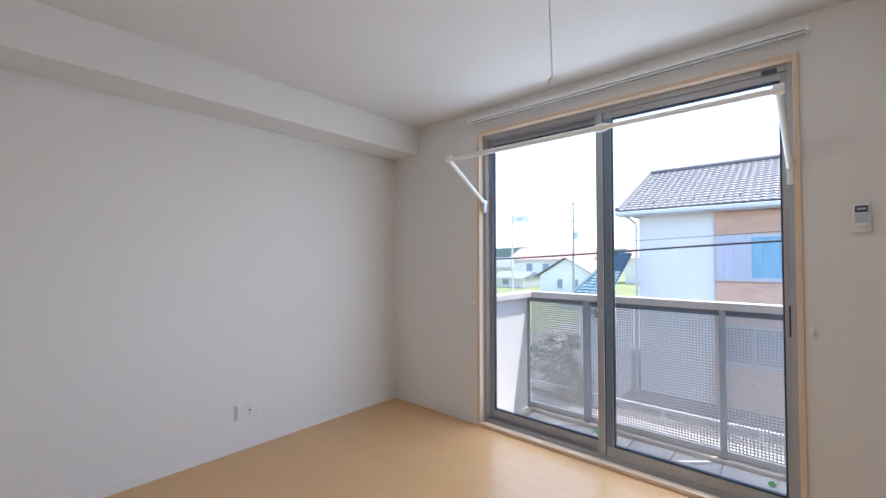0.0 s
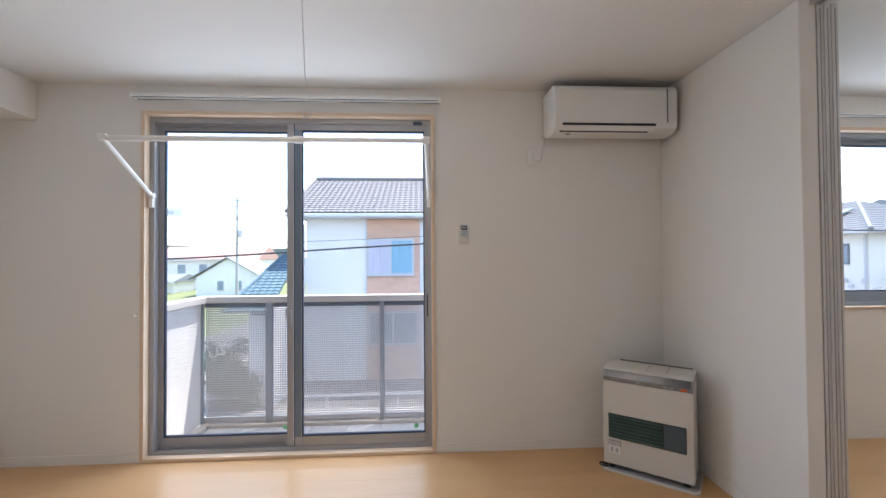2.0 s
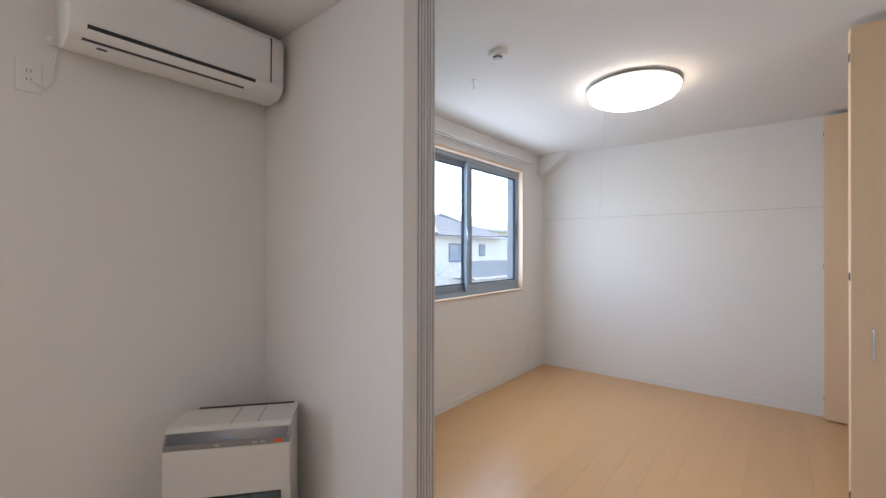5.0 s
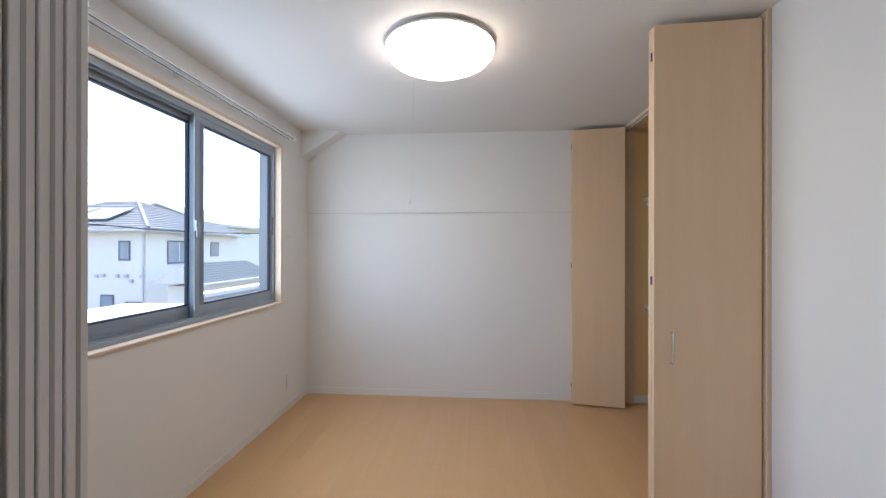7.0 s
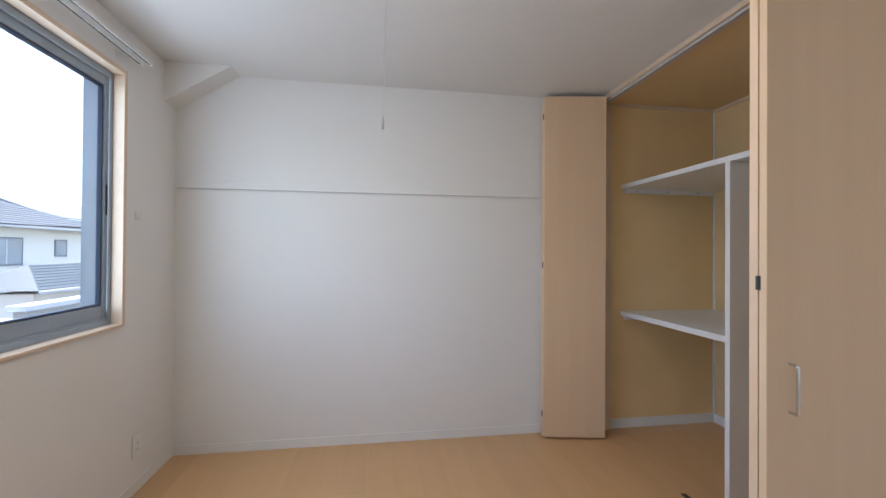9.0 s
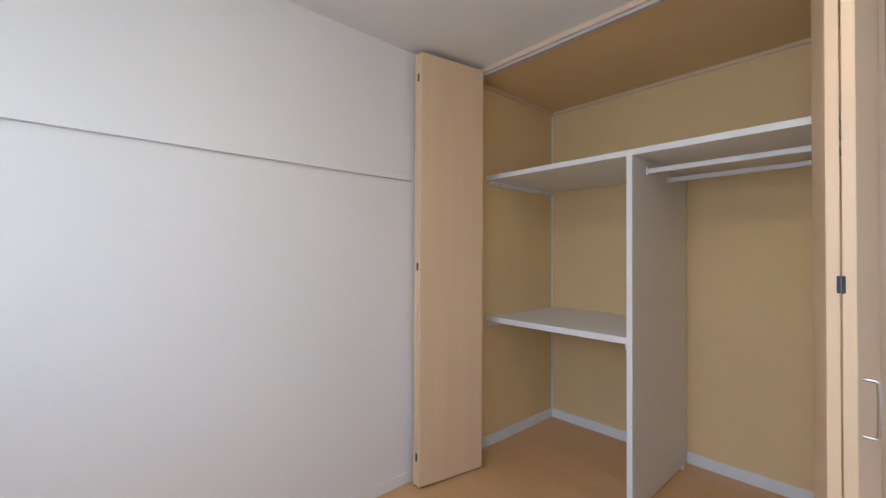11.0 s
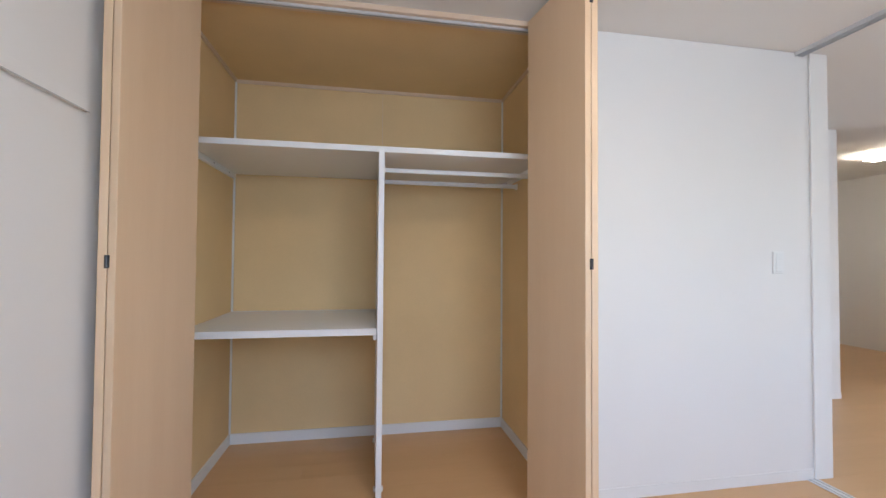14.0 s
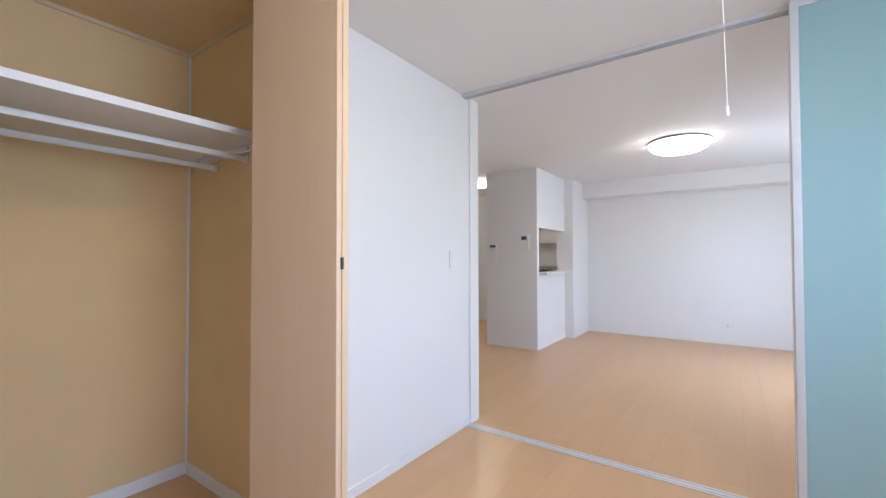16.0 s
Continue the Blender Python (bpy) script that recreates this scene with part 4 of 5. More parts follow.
part("panel", box(6.755, 6.784, -3.79, -3.022, 0.006, 1.757, bevel=0.0015), SHELF, dv)
for y in (-3.12, -3.70):
    for x in (6.754, 6.785):
        part("foot_bracket", box(x - 0.010, x + 0.010, y - 0.010, y + 0.010, 0.0, 0.022, bevel=0.002), PLASTIC, dv)
for nm, x0, x1, z in (("shelf_batten", XE - 0.028, XE - 0.007, 1.757), ("shelf_batten", 5.873, 5.894, 1.757), ("shelf_batten", XE - 0.028, XE - 0.007, 0.827), ("shelf_batten", 6.785, 6.803, 0.827)):
    bt = thing(nm, ((x0 + x1) / 2, -3.4, z - 0.03), "white wooden batten carrying a closet shelf", "batten", "shelf battens")
    part("strip", box(x0, x1, -3.78, -3.05, z - 0.030, z, bevel=0.001), SHELF, bt)
    for y in (-3.15, -3.40, -3.65):
        side = x0 - 0.0008 if x0 > 7 else x1 + 0.0008
        part("screw", rod(bmesh.new(), (side - 0.001, y, z - 0.015), (side + 0.001, y, z - 0.015), 0.004, 10), GREYPL, bt)
for y, z in ((-3.20, 1.700), (-3.50, 1.692)):
    rl = thing("hanging_rail", (6.3, y, z), "white steel hanging rail under the closet shelf", "hanging rail", "hanging rails")
    part("bar", box(5.880, 6.751, y - 0.008, y + 0.008, z - 0.013, z + 0.013, bevel=0.005), SHELF, rl)
    for x in (5.873, 6.745):
        part("end_socket", box(x, x + 0.010, y - 0.016, y + 0.016, z - 0.020, z + 0.020, bevel=0.003), PLASTIC, rl)
setting("trim_shelf_back", box(6.787, XE - 0.02, -3.806, -3.791, 0.842, 0.862), SHELF, "white bead behind the short shelf", "trim")

wall_plate("light_switch", 4.595, YS, 1.205, 0.07, 0.12, "n", "white three-rocker light switch on the bedroom wall", "light switch", rockers=3, group="light switches")

# ---- the kitchen end ----
ic = thing("intercom", (1.862, -3.521, 1.42), "white door intercom with a dark screen on the wall end", "intercom")
part("case", box(0, 0.022, -0.073, 0.073, -0.09, 0.09, bevel=0.004), PLASTIC, ic, local=True)
part("screen", box(0.022, 0.0235, -0.035, 0.04, 0.028, 0.078), LCD, ic, "dark display", local=True)
part("speaker", box(0.022, 0.0232, -0.05, 0.05, -0.07, -0.02), PLASTIC, ic, local=True)
rc = thing("water_heater_control", (1.862, -3.99, 1.35), "white water heater control with a dark display", "wall control")
part("case", box(0, 0.018, -0.062, 0.062, -0.05, 0.05, bevel=0.004), PLASTIC, rc, local=True)
part("display", box(0.018, 0.0195, -0.045, 0.045, 0.004, 0.038), LCD, rc, "dark display", local=True)
for y in (-0.03, 0.0, 0.03):
    part("button", box(0.018, 0.021, y - 0.008, y + 0.008, -0.03, -0.018, bevel=0.001), LIGHTGREY, rc, local=True)
wall_plate("light_switch", 1.862, -3.97, 1.20, 0.07, 0.12, "e", "white light switch under the water heater control", "light switch", rockers=2, group="light switches")

setting("hatch_counter", box(0.782, 1.797, -3.46, -3.235, 0.986, 1.012, bevel=0.003), SHELF, "white counter board of the serving hatch", "counter")
ku = thing("kitchen_unit", (0.9, -3.8, 0.0), "white kitchen base unit under a steel worktop", "kitchen unit")
part("body", box(0.01, 1.60, -4.05, -3.63, 0.08, 0.82), PLASTIC, ku)
part("plinth", box(0.03, 1.58, -4.02, -3.65, 0.0, 0.08), GREYPL, ku)
for i in range(3):
    dr = part("door", box(0.02 + 0.53 * i, 0.54 + 0.53 * i, -4.068, -4.052, 0.09, 0.81, bevel=0.002), PLASTIC, ku)
    part("handle", box(0.20 + 0.53 * i, 0.36 + 0.53 * i, -4.085, -4.069, 0.76, 0.772, bevel=0.003), CHROME, dr)
wt = solid("kitchen_worktop", box(0.01, 1.62, -4.08, -3.445 - 0.18, 0.822, 0.85, bevel=0.003), STEEL, "stainless steel kitchen worktop", "worktop")
hb = thing("gas_cooker", (0.36, -3.86, 0.85), "dark grey gas cooker standing on the worktop", "cooker")
part("body", box(0.08, 0.64, -4.06, -3.66, 0.852, 0.985, bevel=0.006), GREYPL, hb)
part("splash_guard", box(0.05, 0.07, -4.30, -3.52, 0.852, 1.065, bevel=0.002), LIGHTGREY, hb, "grey splash guard")
for x in (0.22, 0.50):
    part("burner", lathe([(0, 0.986), (0.05, 0.986), (0.05, 1.0), (0, 1.0)], 20, centre=(x, -3.86, 0)), BLACK, hb)
    for k in range(3):
        c, s = math.cos(k * 2.094), math.sin(k * 2.094)
        part("trivet", rod(bmesh.new(), (x + 0.03 * c, -3.86 + 0.03 * s, 1.004), (x + 0.10 * c, -3.86 + 0.10 * s, 1.004), 0.004, 8), BLACK, hb)
bk = thing("steel_wall_shelf", (0, -3.85, 1.45), "stainless wall shelf bracketed to the kitchen wall", "wall shelf")
part("shelf", box(0.001, 0.16, -4.6, -3.50, 1.452, 1.458), STEEL, bk)
for y in (-4.3, -3.75):
    part("bracket", box(0.001, 0.010, y - 0.008, y + 0.008, 1.37, 1.452, bevel=0.001), STEEL, bk)
    part("hook", rod(bmesh.new(), (0.15, y + 0.05, 1.452), (0.15, y + 0.05, 1.38), 0.003, 8), STEEL, bk)
cb = thing("wall_cupboard", (0.9, -3.62, 1.66), "white wall cupboard hung above the serving hatch", "cupboard")
part("body", box(0.785, 1.795, -3.80, -3.445, 1.66, 2.3), PLASTIC, cb)
part("underside", box(0.79, 1.79, -3.79, -3.45, 1.652, 1.659), GREYPL, cb, "dark underside panel")
part("door", box(0.79, 1.29, -3.82, -3.802, 1.665, 2.295, bevel=0.002), PLASTIC, cb)
part("door", box(1.295, 1.79, -3.82, -3.802, 1.665, 2.295, bevel=0.002), PLASTIC, cb)
kl = thing("kitchen_lamp", (1.36, -4.50, CH), "lit square kitchen ceiling lamp", "ceiling lamp")
part("base_plate", box(-0.095, 0.095, -0.095, 0.095, -0.015, 0, bevel=0.003), PLASTIC, kl, local=True)
part("diffuser", box(-0.085, 0.085, -0.085, 0.085, -0.070, -0.016, bevel=0.018, seg=3), KITCHENGLOW, kl, "glowing white square diffuser", local=True)


# ---- the balcony ----
GZ = -3.1
# unseen, presumed overhang, sized so that no direct sun enters the rooms
setting("eave", box(-0.6, 8.6, T, 0.73, 2.56, 2.66), SIDING, "unseen white soffit board set to keep sun off the window", "eave")
BY, BX0, BX1, BZ = 1.05, 0.785, 4.6, -0.20
setting("balcony_floor", box(BX0 - 0.12, BX1, T + 0.002, BY + 0.08, BZ - 0.16, BZ - 0.012), CONCRETE, "grey balcony slab", "floor")
rl = thing("balcony_railing", (2.6, BY, BZ), "grey aluminium balcony railing with perforated panels", "railing")
part("cap_rail", box(BX0 - 0.05, BX1, BY - 0.05, BY + 0.05, 0.888, 0.945, bevel=0.006), RAILALU, rl)
part("side_cap", box(BX0 - 0.05, BX0 + 0.05, T + 0.01, BY - 0.051, 0.888, 0.945, bevel=0.006), RAILALU, rl)
part("upper_rail", box(BX0, BX1, BY - 0.015, BY + 0.015, 0.845, 0.887), DARKRAIL, rl, "dark blue-grey rail")
part("lower_rail", box(BX0, BX1, BY - 0.02, BY + 0.02, -0.165, -0.120), SASH, rl)
part("kerb", box(BX0, BX1, BY - 0.07, BY + 0.07, BZ - 0.01, -0.168, bevel=0.004), RAILALU, rl)
part("side_kerb", box(BX0, BX0 + 0.07, T + 0.01, BY - 0.071, BZ - 0.01, -0.168, bevel=0.004), RAILALU, rl)
POSTS = (0.785, 1.368, 2.362, 3.38, 4.40)
for x in POSTS:
    w = 0.028 if 1 < x < 2 else 0.020
    part("post", box(x - w, x + w, BY - 0.05, BY - 0.021, -0.167, 0.887, bevel=0.003), RAILPOST, rl, "railing post coloured dark as if backlit")


def perforated(bm, along, u0, u1, off, z0, z1, pitch=0.0205, bar=0.0115, thin=0.0088):
    """A punched sheet: level bars in front of thin upright webs."""
    n = int((u1 - u0) / pitch)
    for i in range(n + 1):
        u = u0 + i * pitch
        if along == "x":
            bx(bm, u, u + thin, off + 0.0012, off + 0.0022, z0, z1)
        else:
            bx(bm, off + 0.0012, off + 0.0022, u, u + thin, z0, z1)
    m = int((z1 - z0) / pitch)
    for i in range(m + 1):
        z = z0 + i * pitch
        if along == "x":
            bx(bm, u0, u1, off, off + 0.001, z, z + bar)
        else:
            bx(bm, off, off + 0.001, u0, u1, z, z + bar)
    return bm


for a, b in zip(POSTS, POSTS[1:]):
    part("perforated_panel", perforated(bmesh.new(), "x", a + 0.02, b - 0.02, BY - 0.004, -0.118, 0.843), PERF, rl, "finely punched grey metal panel")
sp = part("side_panel", box(BX0 - 0.004, BX0, T + 0.02, BY - 0.06, -0.165, 0.886), SIDEPANEL, rl, "pale grey ribbed side panel")
for i in range(50):
    z = -0.155 + i * 0.0208
    part("rib", box(BX0 + 0.0002, BX0 + 0.006, T + 0.02, BY - 0.06, z, z + 0.012), SIDEPANEL, sp)
bt = setting("balcony_tiles", box(BX0 + 0.07, BX1, T + 0.01, BY - 0.075, BZ - 0.012, BZ - 0.006), ALUDARK, "grey joints between the balcony tiles", "floor")
tile = mesh_from("tile", box(-0.148, 0.148, -0.148, 0.148, 0, 0.008, bevel=0.002, seg=1), BALTILE)
for i in range(12):
    for j in range(3):
        o = new("tile", tile)
        o.parent = bt
        o.location = (BX0 + 0.225 + 0.30 * i, T + 0.16 + 0.28 * j, BZ - 0.006)


# ---- outside ----
setting("ground", box(-400, 400, T + 0.3, 700, GZ - 0.5, GZ), GRASS, "summer grass plots between the houses", "ground")
setting("road", box(-60, 60, 4.2, 8.2, GZ + 0.001, GZ + 0.02), ASPHALT, "grey asphalt lane in front of the building", "road")
setting("pavement", box(-60, 60, 8.2, 9.0, GZ + 0.001, GZ + 0.12), CONCRETE, "pale concrete kerb along the lane", "pavement")
# unseen ground, added so the grass throws no green light on the ceilings
setting("unseen_forecourt", box(-20, 40, T + 0.35, 4.2, GZ + 0.001, GZ + 0.03), GRAVEL, "unseen grey gravel strip added to cut green bounce light", "ground")
setting("yard", box(-9, 34, 9.0, 40, GZ + 0.001, GZ + 0.03), GRAVEL, "grey gravel yard around the houses", "ground")
setting("backdrop_hills", extrude([(-420, GZ), (-420, 7), (-330, 12), (-260, 8), (-175, 10.5), (-120, 7), (-60, 9), (0, 6), (60, 8), (140, 11), (230, 7), (320, 10), (420, 6), (420, GZ)], "y", 300, 320), HILL, "low wooded hills on the horizon", "backdrop")


def house_window(parent, face, u, z, w, h, plane, blinds=None, split=True, trim=None):
    """A framed window on a house wall: face 's' looks south (u = x), 'w' looks west (u = y)."""
    def b(u0, u1, d0, d1, z0, z1, bev=0.0):
        return box(u0, u1, plane - d1, plane - d0, z0, z1, bevel=bev) if face == "s" else box(plane - d1, plane - d0, u0, u1, z0, z1, bevel=bev)
    t = 0.08
    trim = trim or WINFRAME
    wn_ = part("window", b(u - t, u + w + t, 0.002, 0.03, z - h - t, z + t), trim, parent, "framed house window")
    if split:
        half = w / 2
        panes = ((u, u + half - 0.03), (u + half + 0.03, u + w))
    else:
        panes = ((u, u + w),)
    for k, (p0, p1) in enumerate(panes):
        part("pane", b(p0, p1, 0.031, 0.036, z - h, z), HOUSEGLASS if blinds is None else blinds[k], wn_)
    part("sill", b(u - t, u + w + t, 0.03, 0.07, z - h - t - 0.03, z - h - t), WINFRAME, wn_)
    if split:
        part("mullion", b(u + w / 2 - 0.03, u + w / 2 + 0.03, 0.031, 0.05, z - h, z), WINFRAME, wn_)
    return wn_


def tiled_slope(parent, origin, along, up, n_u, n_v, tile_w, tile_l, mat, clip=None, name="roof_tile", limit=300):
    """Rows of rounded roof tiles on a slope; the first 300 as pieces, the rest joined."""
    along, up = Vector(along).normalized(), Vector(up).normalized()
    nrm = along.cross(up)
    if nrm.z < 0:
        nrm = -nrm
    prof = [(-0.5, 0.003), (-0.30, 0.013), (-0.06, 0.024), (0.14, 0.024), (0.32, 0.011), (0.5, 0.003)]
    def build(bm, o):
        lo = [bm.verts.new(o + along * (u * tile_w) + nrm * (h + 0.026)) for u, h in prof]
        hi = [bm.verts.new(o + along * (u * tile_w) + up * (tile_l * 1.06) + nrm * (h + 0.004)) for u, h in prof]
        bt = [bm.verts.new(o + along * (u * tile_w) + nrm * 0.002) for u, h in prof]
        for i in range(len(prof) - 1):
            bm.faces.new((lo[i], lo[i + 1], hi[i + 1], hi[i]))
            bm.faces.new((bt[i], bt[i + 1], lo[i + 1], lo[i]))
    spots = []
    for v in range(n_v):
        for u in range(n_u):
            if clip is None or clip((u + 0.5) / n_u, (v + 0.5) / n_v):
                spots.append(Vector(origin) + along * ((u + 0.5) * tile_w) + up * (v * tile_l))
    bm = bmesh.new()
    build(bm, Vector((0, 0, 0)))
    me = mesh_from(name, bm, mat, True)
    root = parent
    while root.parent:
        root = root.parent
    for s in spots[:limit]:
        o = new(name, me)
        o.parent = parent
        o.location = s - Vector(root.location)
    if len(spots) > limit:
        bm = bmesh.new()
        for s in spots[limit:]:
            build(bm, s)
        tagged(part("roof_tiles", bm, mat, parent), kind="stuff")


def opposite_house():
    HY = 12.0
    x0, x1, xm = -1.29, 8.5, 0.80
    h = thing("house", (3.5, HY, GZ), "two-storey white house with grey tiled roof and tan bay", "house")
    wl = part("wall", box(x0, xm - 0.02, HY, HY + 7, GZ, 2.62), SIDING, h, "white board siding")
    for i in range(16):
        z = GZ + 0.1 + i * 0.36
        part("siding_lap", box(x0 - 0.012, xm - 0.02, HY - 0.012, HY - 0.0005, z, z + 0.345, bevel=0.004, seg=1), SIDING, wl)
    bay = part("bay_wall", box(xm + 0.02, 2.70, HY - 0.06, HY + 7, GZ, 2.62), BRICKTAN, h, "tan tile-look siding")
    k = 0
    for i in range(36):
        z = GZ + 0.05 + i * 0.157
        for j in range(4):
            a = xm + 0.02 + j * 0.46 + (0.2 if i % 2 else 0)
            if a > 2.6:
                continue
            part("course", box(a + 0.004, min(a + 0.455, 2.70), HY - 0.072, HY - 0.0605, z, z + 0.15, bevel=0.003, seg=1), BRICKTAN, bay)
    part("wall", box(2.70, x1, HY, HY + 7, GZ, 2.62), SIDING, h, "white board siding")
    part("corner_trim", box(xm - 0.02, xm + 0.02, HY - 0.09, HY, GZ, 2.62), GUTTER, h)
    part("corner_trim", box(2.70, 2.76, HY - 0.09, HY - 0.001, GZ, 2.62), GUTTER, h)
    house_window(h, "s", 0.92, 1.85, 1.50, 1.15, HY - 0.074, (CURTAINPALE, CURTAIN))
    house_window(h, "s", 0.95, -0.75, 1.6, 1.0, HY - 0.074)
    # roof: the south slope with its tiles, eave gutter and hipped end
    ez, rz, ey, ry = 2.80, 4.62, HY - 0.55, HY + 3.4
    ex0, rx0, ex1 = -1.86, -1.60, 9.0
    rf = part("roof", extrude([(ey, ez - 0.08), (ey, ez), (ry, rz), (HY + 7.5, ez), (HY + 7.5, ez - 0.08)], "x", ex0 + 0.05, ex1), ROOFGREY, h, "grey glazed tile roof")
    up = (0, ry - ey, rz - ez)
    tiled_slope(rf, (ex0, ey - 0.03, ez + 0.005), (1, 0, 0), up, 52, 18, 0.2085, Vector(up).length / 18, ROOFGREY)
    part("ridge", rod(bmesh.new(), (ex0 + 0.1, ry, rz + 0.06), (ex1, ry, rz + 0.06), 0.12, 10), ROOFGREY, rf)
    verge = Vector((ex0 + 0.03, ey, ez + 0.06))
    part("verge", rod(bmesh.new(), verge, (ex0 + 0.03, ry, rz + 0.06), 0.07, 8), ROOFGREY, rf)
    for i in range(28):
        part("snow_guard", box(ex0 + 0.25 + 0.38 * i, ex0 + 0.31 + 0.38 * i, ey + 0.45, ey + 0.49, ez + 0.20, ez + 0.30, bevel=0.004, seg=1), ROOFGREY, rf)
    part("gutter", box(ex0, ex1, ey - 0.12, ey - 0.01, ez - 0.15, ez - 0.03, bevel=0.02), GUTTER, h, "white rain gutter")
    part("soffit", box(ex0 + 0.05, ex1, ey, HY - 0.001, ez - 0.17, ez - 0.10), GUTTER, h)
    part("downpipe", rod(bmesh.new(), (x0 - 0.08, HY - 0.08, GZ), (x0 - 0.08, HY - 0.08, 2.4), 0.04, 10), GUTTER, h)
    part("downpipe_bend", rod(bmesh.new(), (x0 - 0.08, HY - 0.08, 2.4), (x0 - 0.30, ey - 0.05, ez - 0.12), 0.04, 10), GUTTER, h)


opposite_house()


def blue_annex():
    h = thing("annex", (0, 10, GZ), "low annex with a blue tiled hip roof", "house")
    part("wall", box(-2.23, -1.56, 9.4, 11.9, GZ, -0.3), SIDING, h)
    rf = part("roof", extrude([(9.0, -0.33), (9.0, -0.25), (11.98, 1.41), (11.98, 1.33)], "x", -2.01, -1.54), ROOFBLUE, h, "blue tiled roof slope")
    up = Vector((0, 2.98, 1.66))
    def clip(u, v):
        return u * 1.25 > v * 0.76
    tiled_slope(rf, (-2.78, 8.98, -0.24), (1, 0, 0), up, 6, 20, 0.2085, up.length / 20, ROOFBLUE, clip)
    part("hip_ridge", rod(bmesh.new(), (-2.78, 8.98, -0.20), (-2.02, 11.9, 1.42), 0.05, 8), ROOFBLUE, rf)


blue_annex()


def gable_house(x0, x1, y0, y1, ze, zr, label, wall, roof, wins, ridge="x"):
    h = thing("house", ((x0 + x1) / 2, y0, GZ), label, "house", "far houses")
    part("wall", box(x0, x1, y0, y1, GZ, ze), wall, h)
    if ridge == "x":
        ym = (y0 + y1) / 2
        rf = extrude([(y0 - 0.6, ze - 0.15), (y0 - 0.6, ze), (ym, zr), (y1 + 0.6, ze), (y1 + 0.6, ze - 0.15)], "x", x0 - 0.5, x1 + 0.5)
    else:
        xm = (x0 + x1) / 2
        part("gable", extrude([(x0, ze), (xm, zr - 0.15), (x1, ze)], "y", y0, y1), wall, h)
        rf = extrude([(x0 - 0.7, ze - 0.26), (xm, zr - 0.08), (x1 + 0.7, ze - 0.26), (x1 + 0.7, ze - 0.17), (xm, zr + 0.02), (x0 - 0.7, ze - 0.17)], "y", y0 - 0.4, y1 + 0.5)
    part("roof", rf, roof, h)
    part("gutter", box(x0 - 0.5, x1 + 0.5, y0 - 0.75, y0 - 0.62, ze - 0.18, ze - 0.06), GUTTER, h) if ridge == "x" else None
    for u, z, w, hh in wins:
        house_window(h, "s", u, z, w, hh, y0, split=w > 1.2)
    return h


gable_house(-35, -21, 58, 66, 1.1, 3.0, "far white house with a red-brown roof", SIDING, ROOFRED, [(-32, 0.3, 1.0, 1.2), (-29, 0.3, 1.0, 1.2), (-26.5, 0.3, 1.8, 1.2), (-23.5, 0.3, 0.9, 1.2)])
gable_house(-22.6, -15.6, 45, 52, -0.9, 1.35, "low white gabled building with a dark roof edge", SIDING, ROOFSLATE, [(-20.2, -1.4, 0.6, 1.0), (-18.2, -1.4, 0.6, 1.0)], "y")
gable_house(-20, -9, 70, 78, 1.2, 3.2, "far house with a brown roof behind others", CREAMWALL, ROOFRED, [(-17, 0.4, 1.6, 1.2), (-13, 0.4, 1.6, 1.2)])
gable_house(-46, -37, 62, 69, -0.4, 1.4, "far cream house with a slate roof", CREAMWALL, ROOFSLATE, [(-43, -1.0, 1.4, 1.0)])
gable_house(-33, -28, 50, 55, -1.6, -0.8, "low white shed in front of the far houses", CREAMWALL, ROOFSLATE, [(-31.5, -2.0, 1.0, 0.7)])
gable_house(36.5, 52, 21, 29, 3.5, 5.2, "neighbouring house with a low slate roof", CREAMWALL, ROOFSLATE, [(38, 1.4, 1.2, 1.1)])


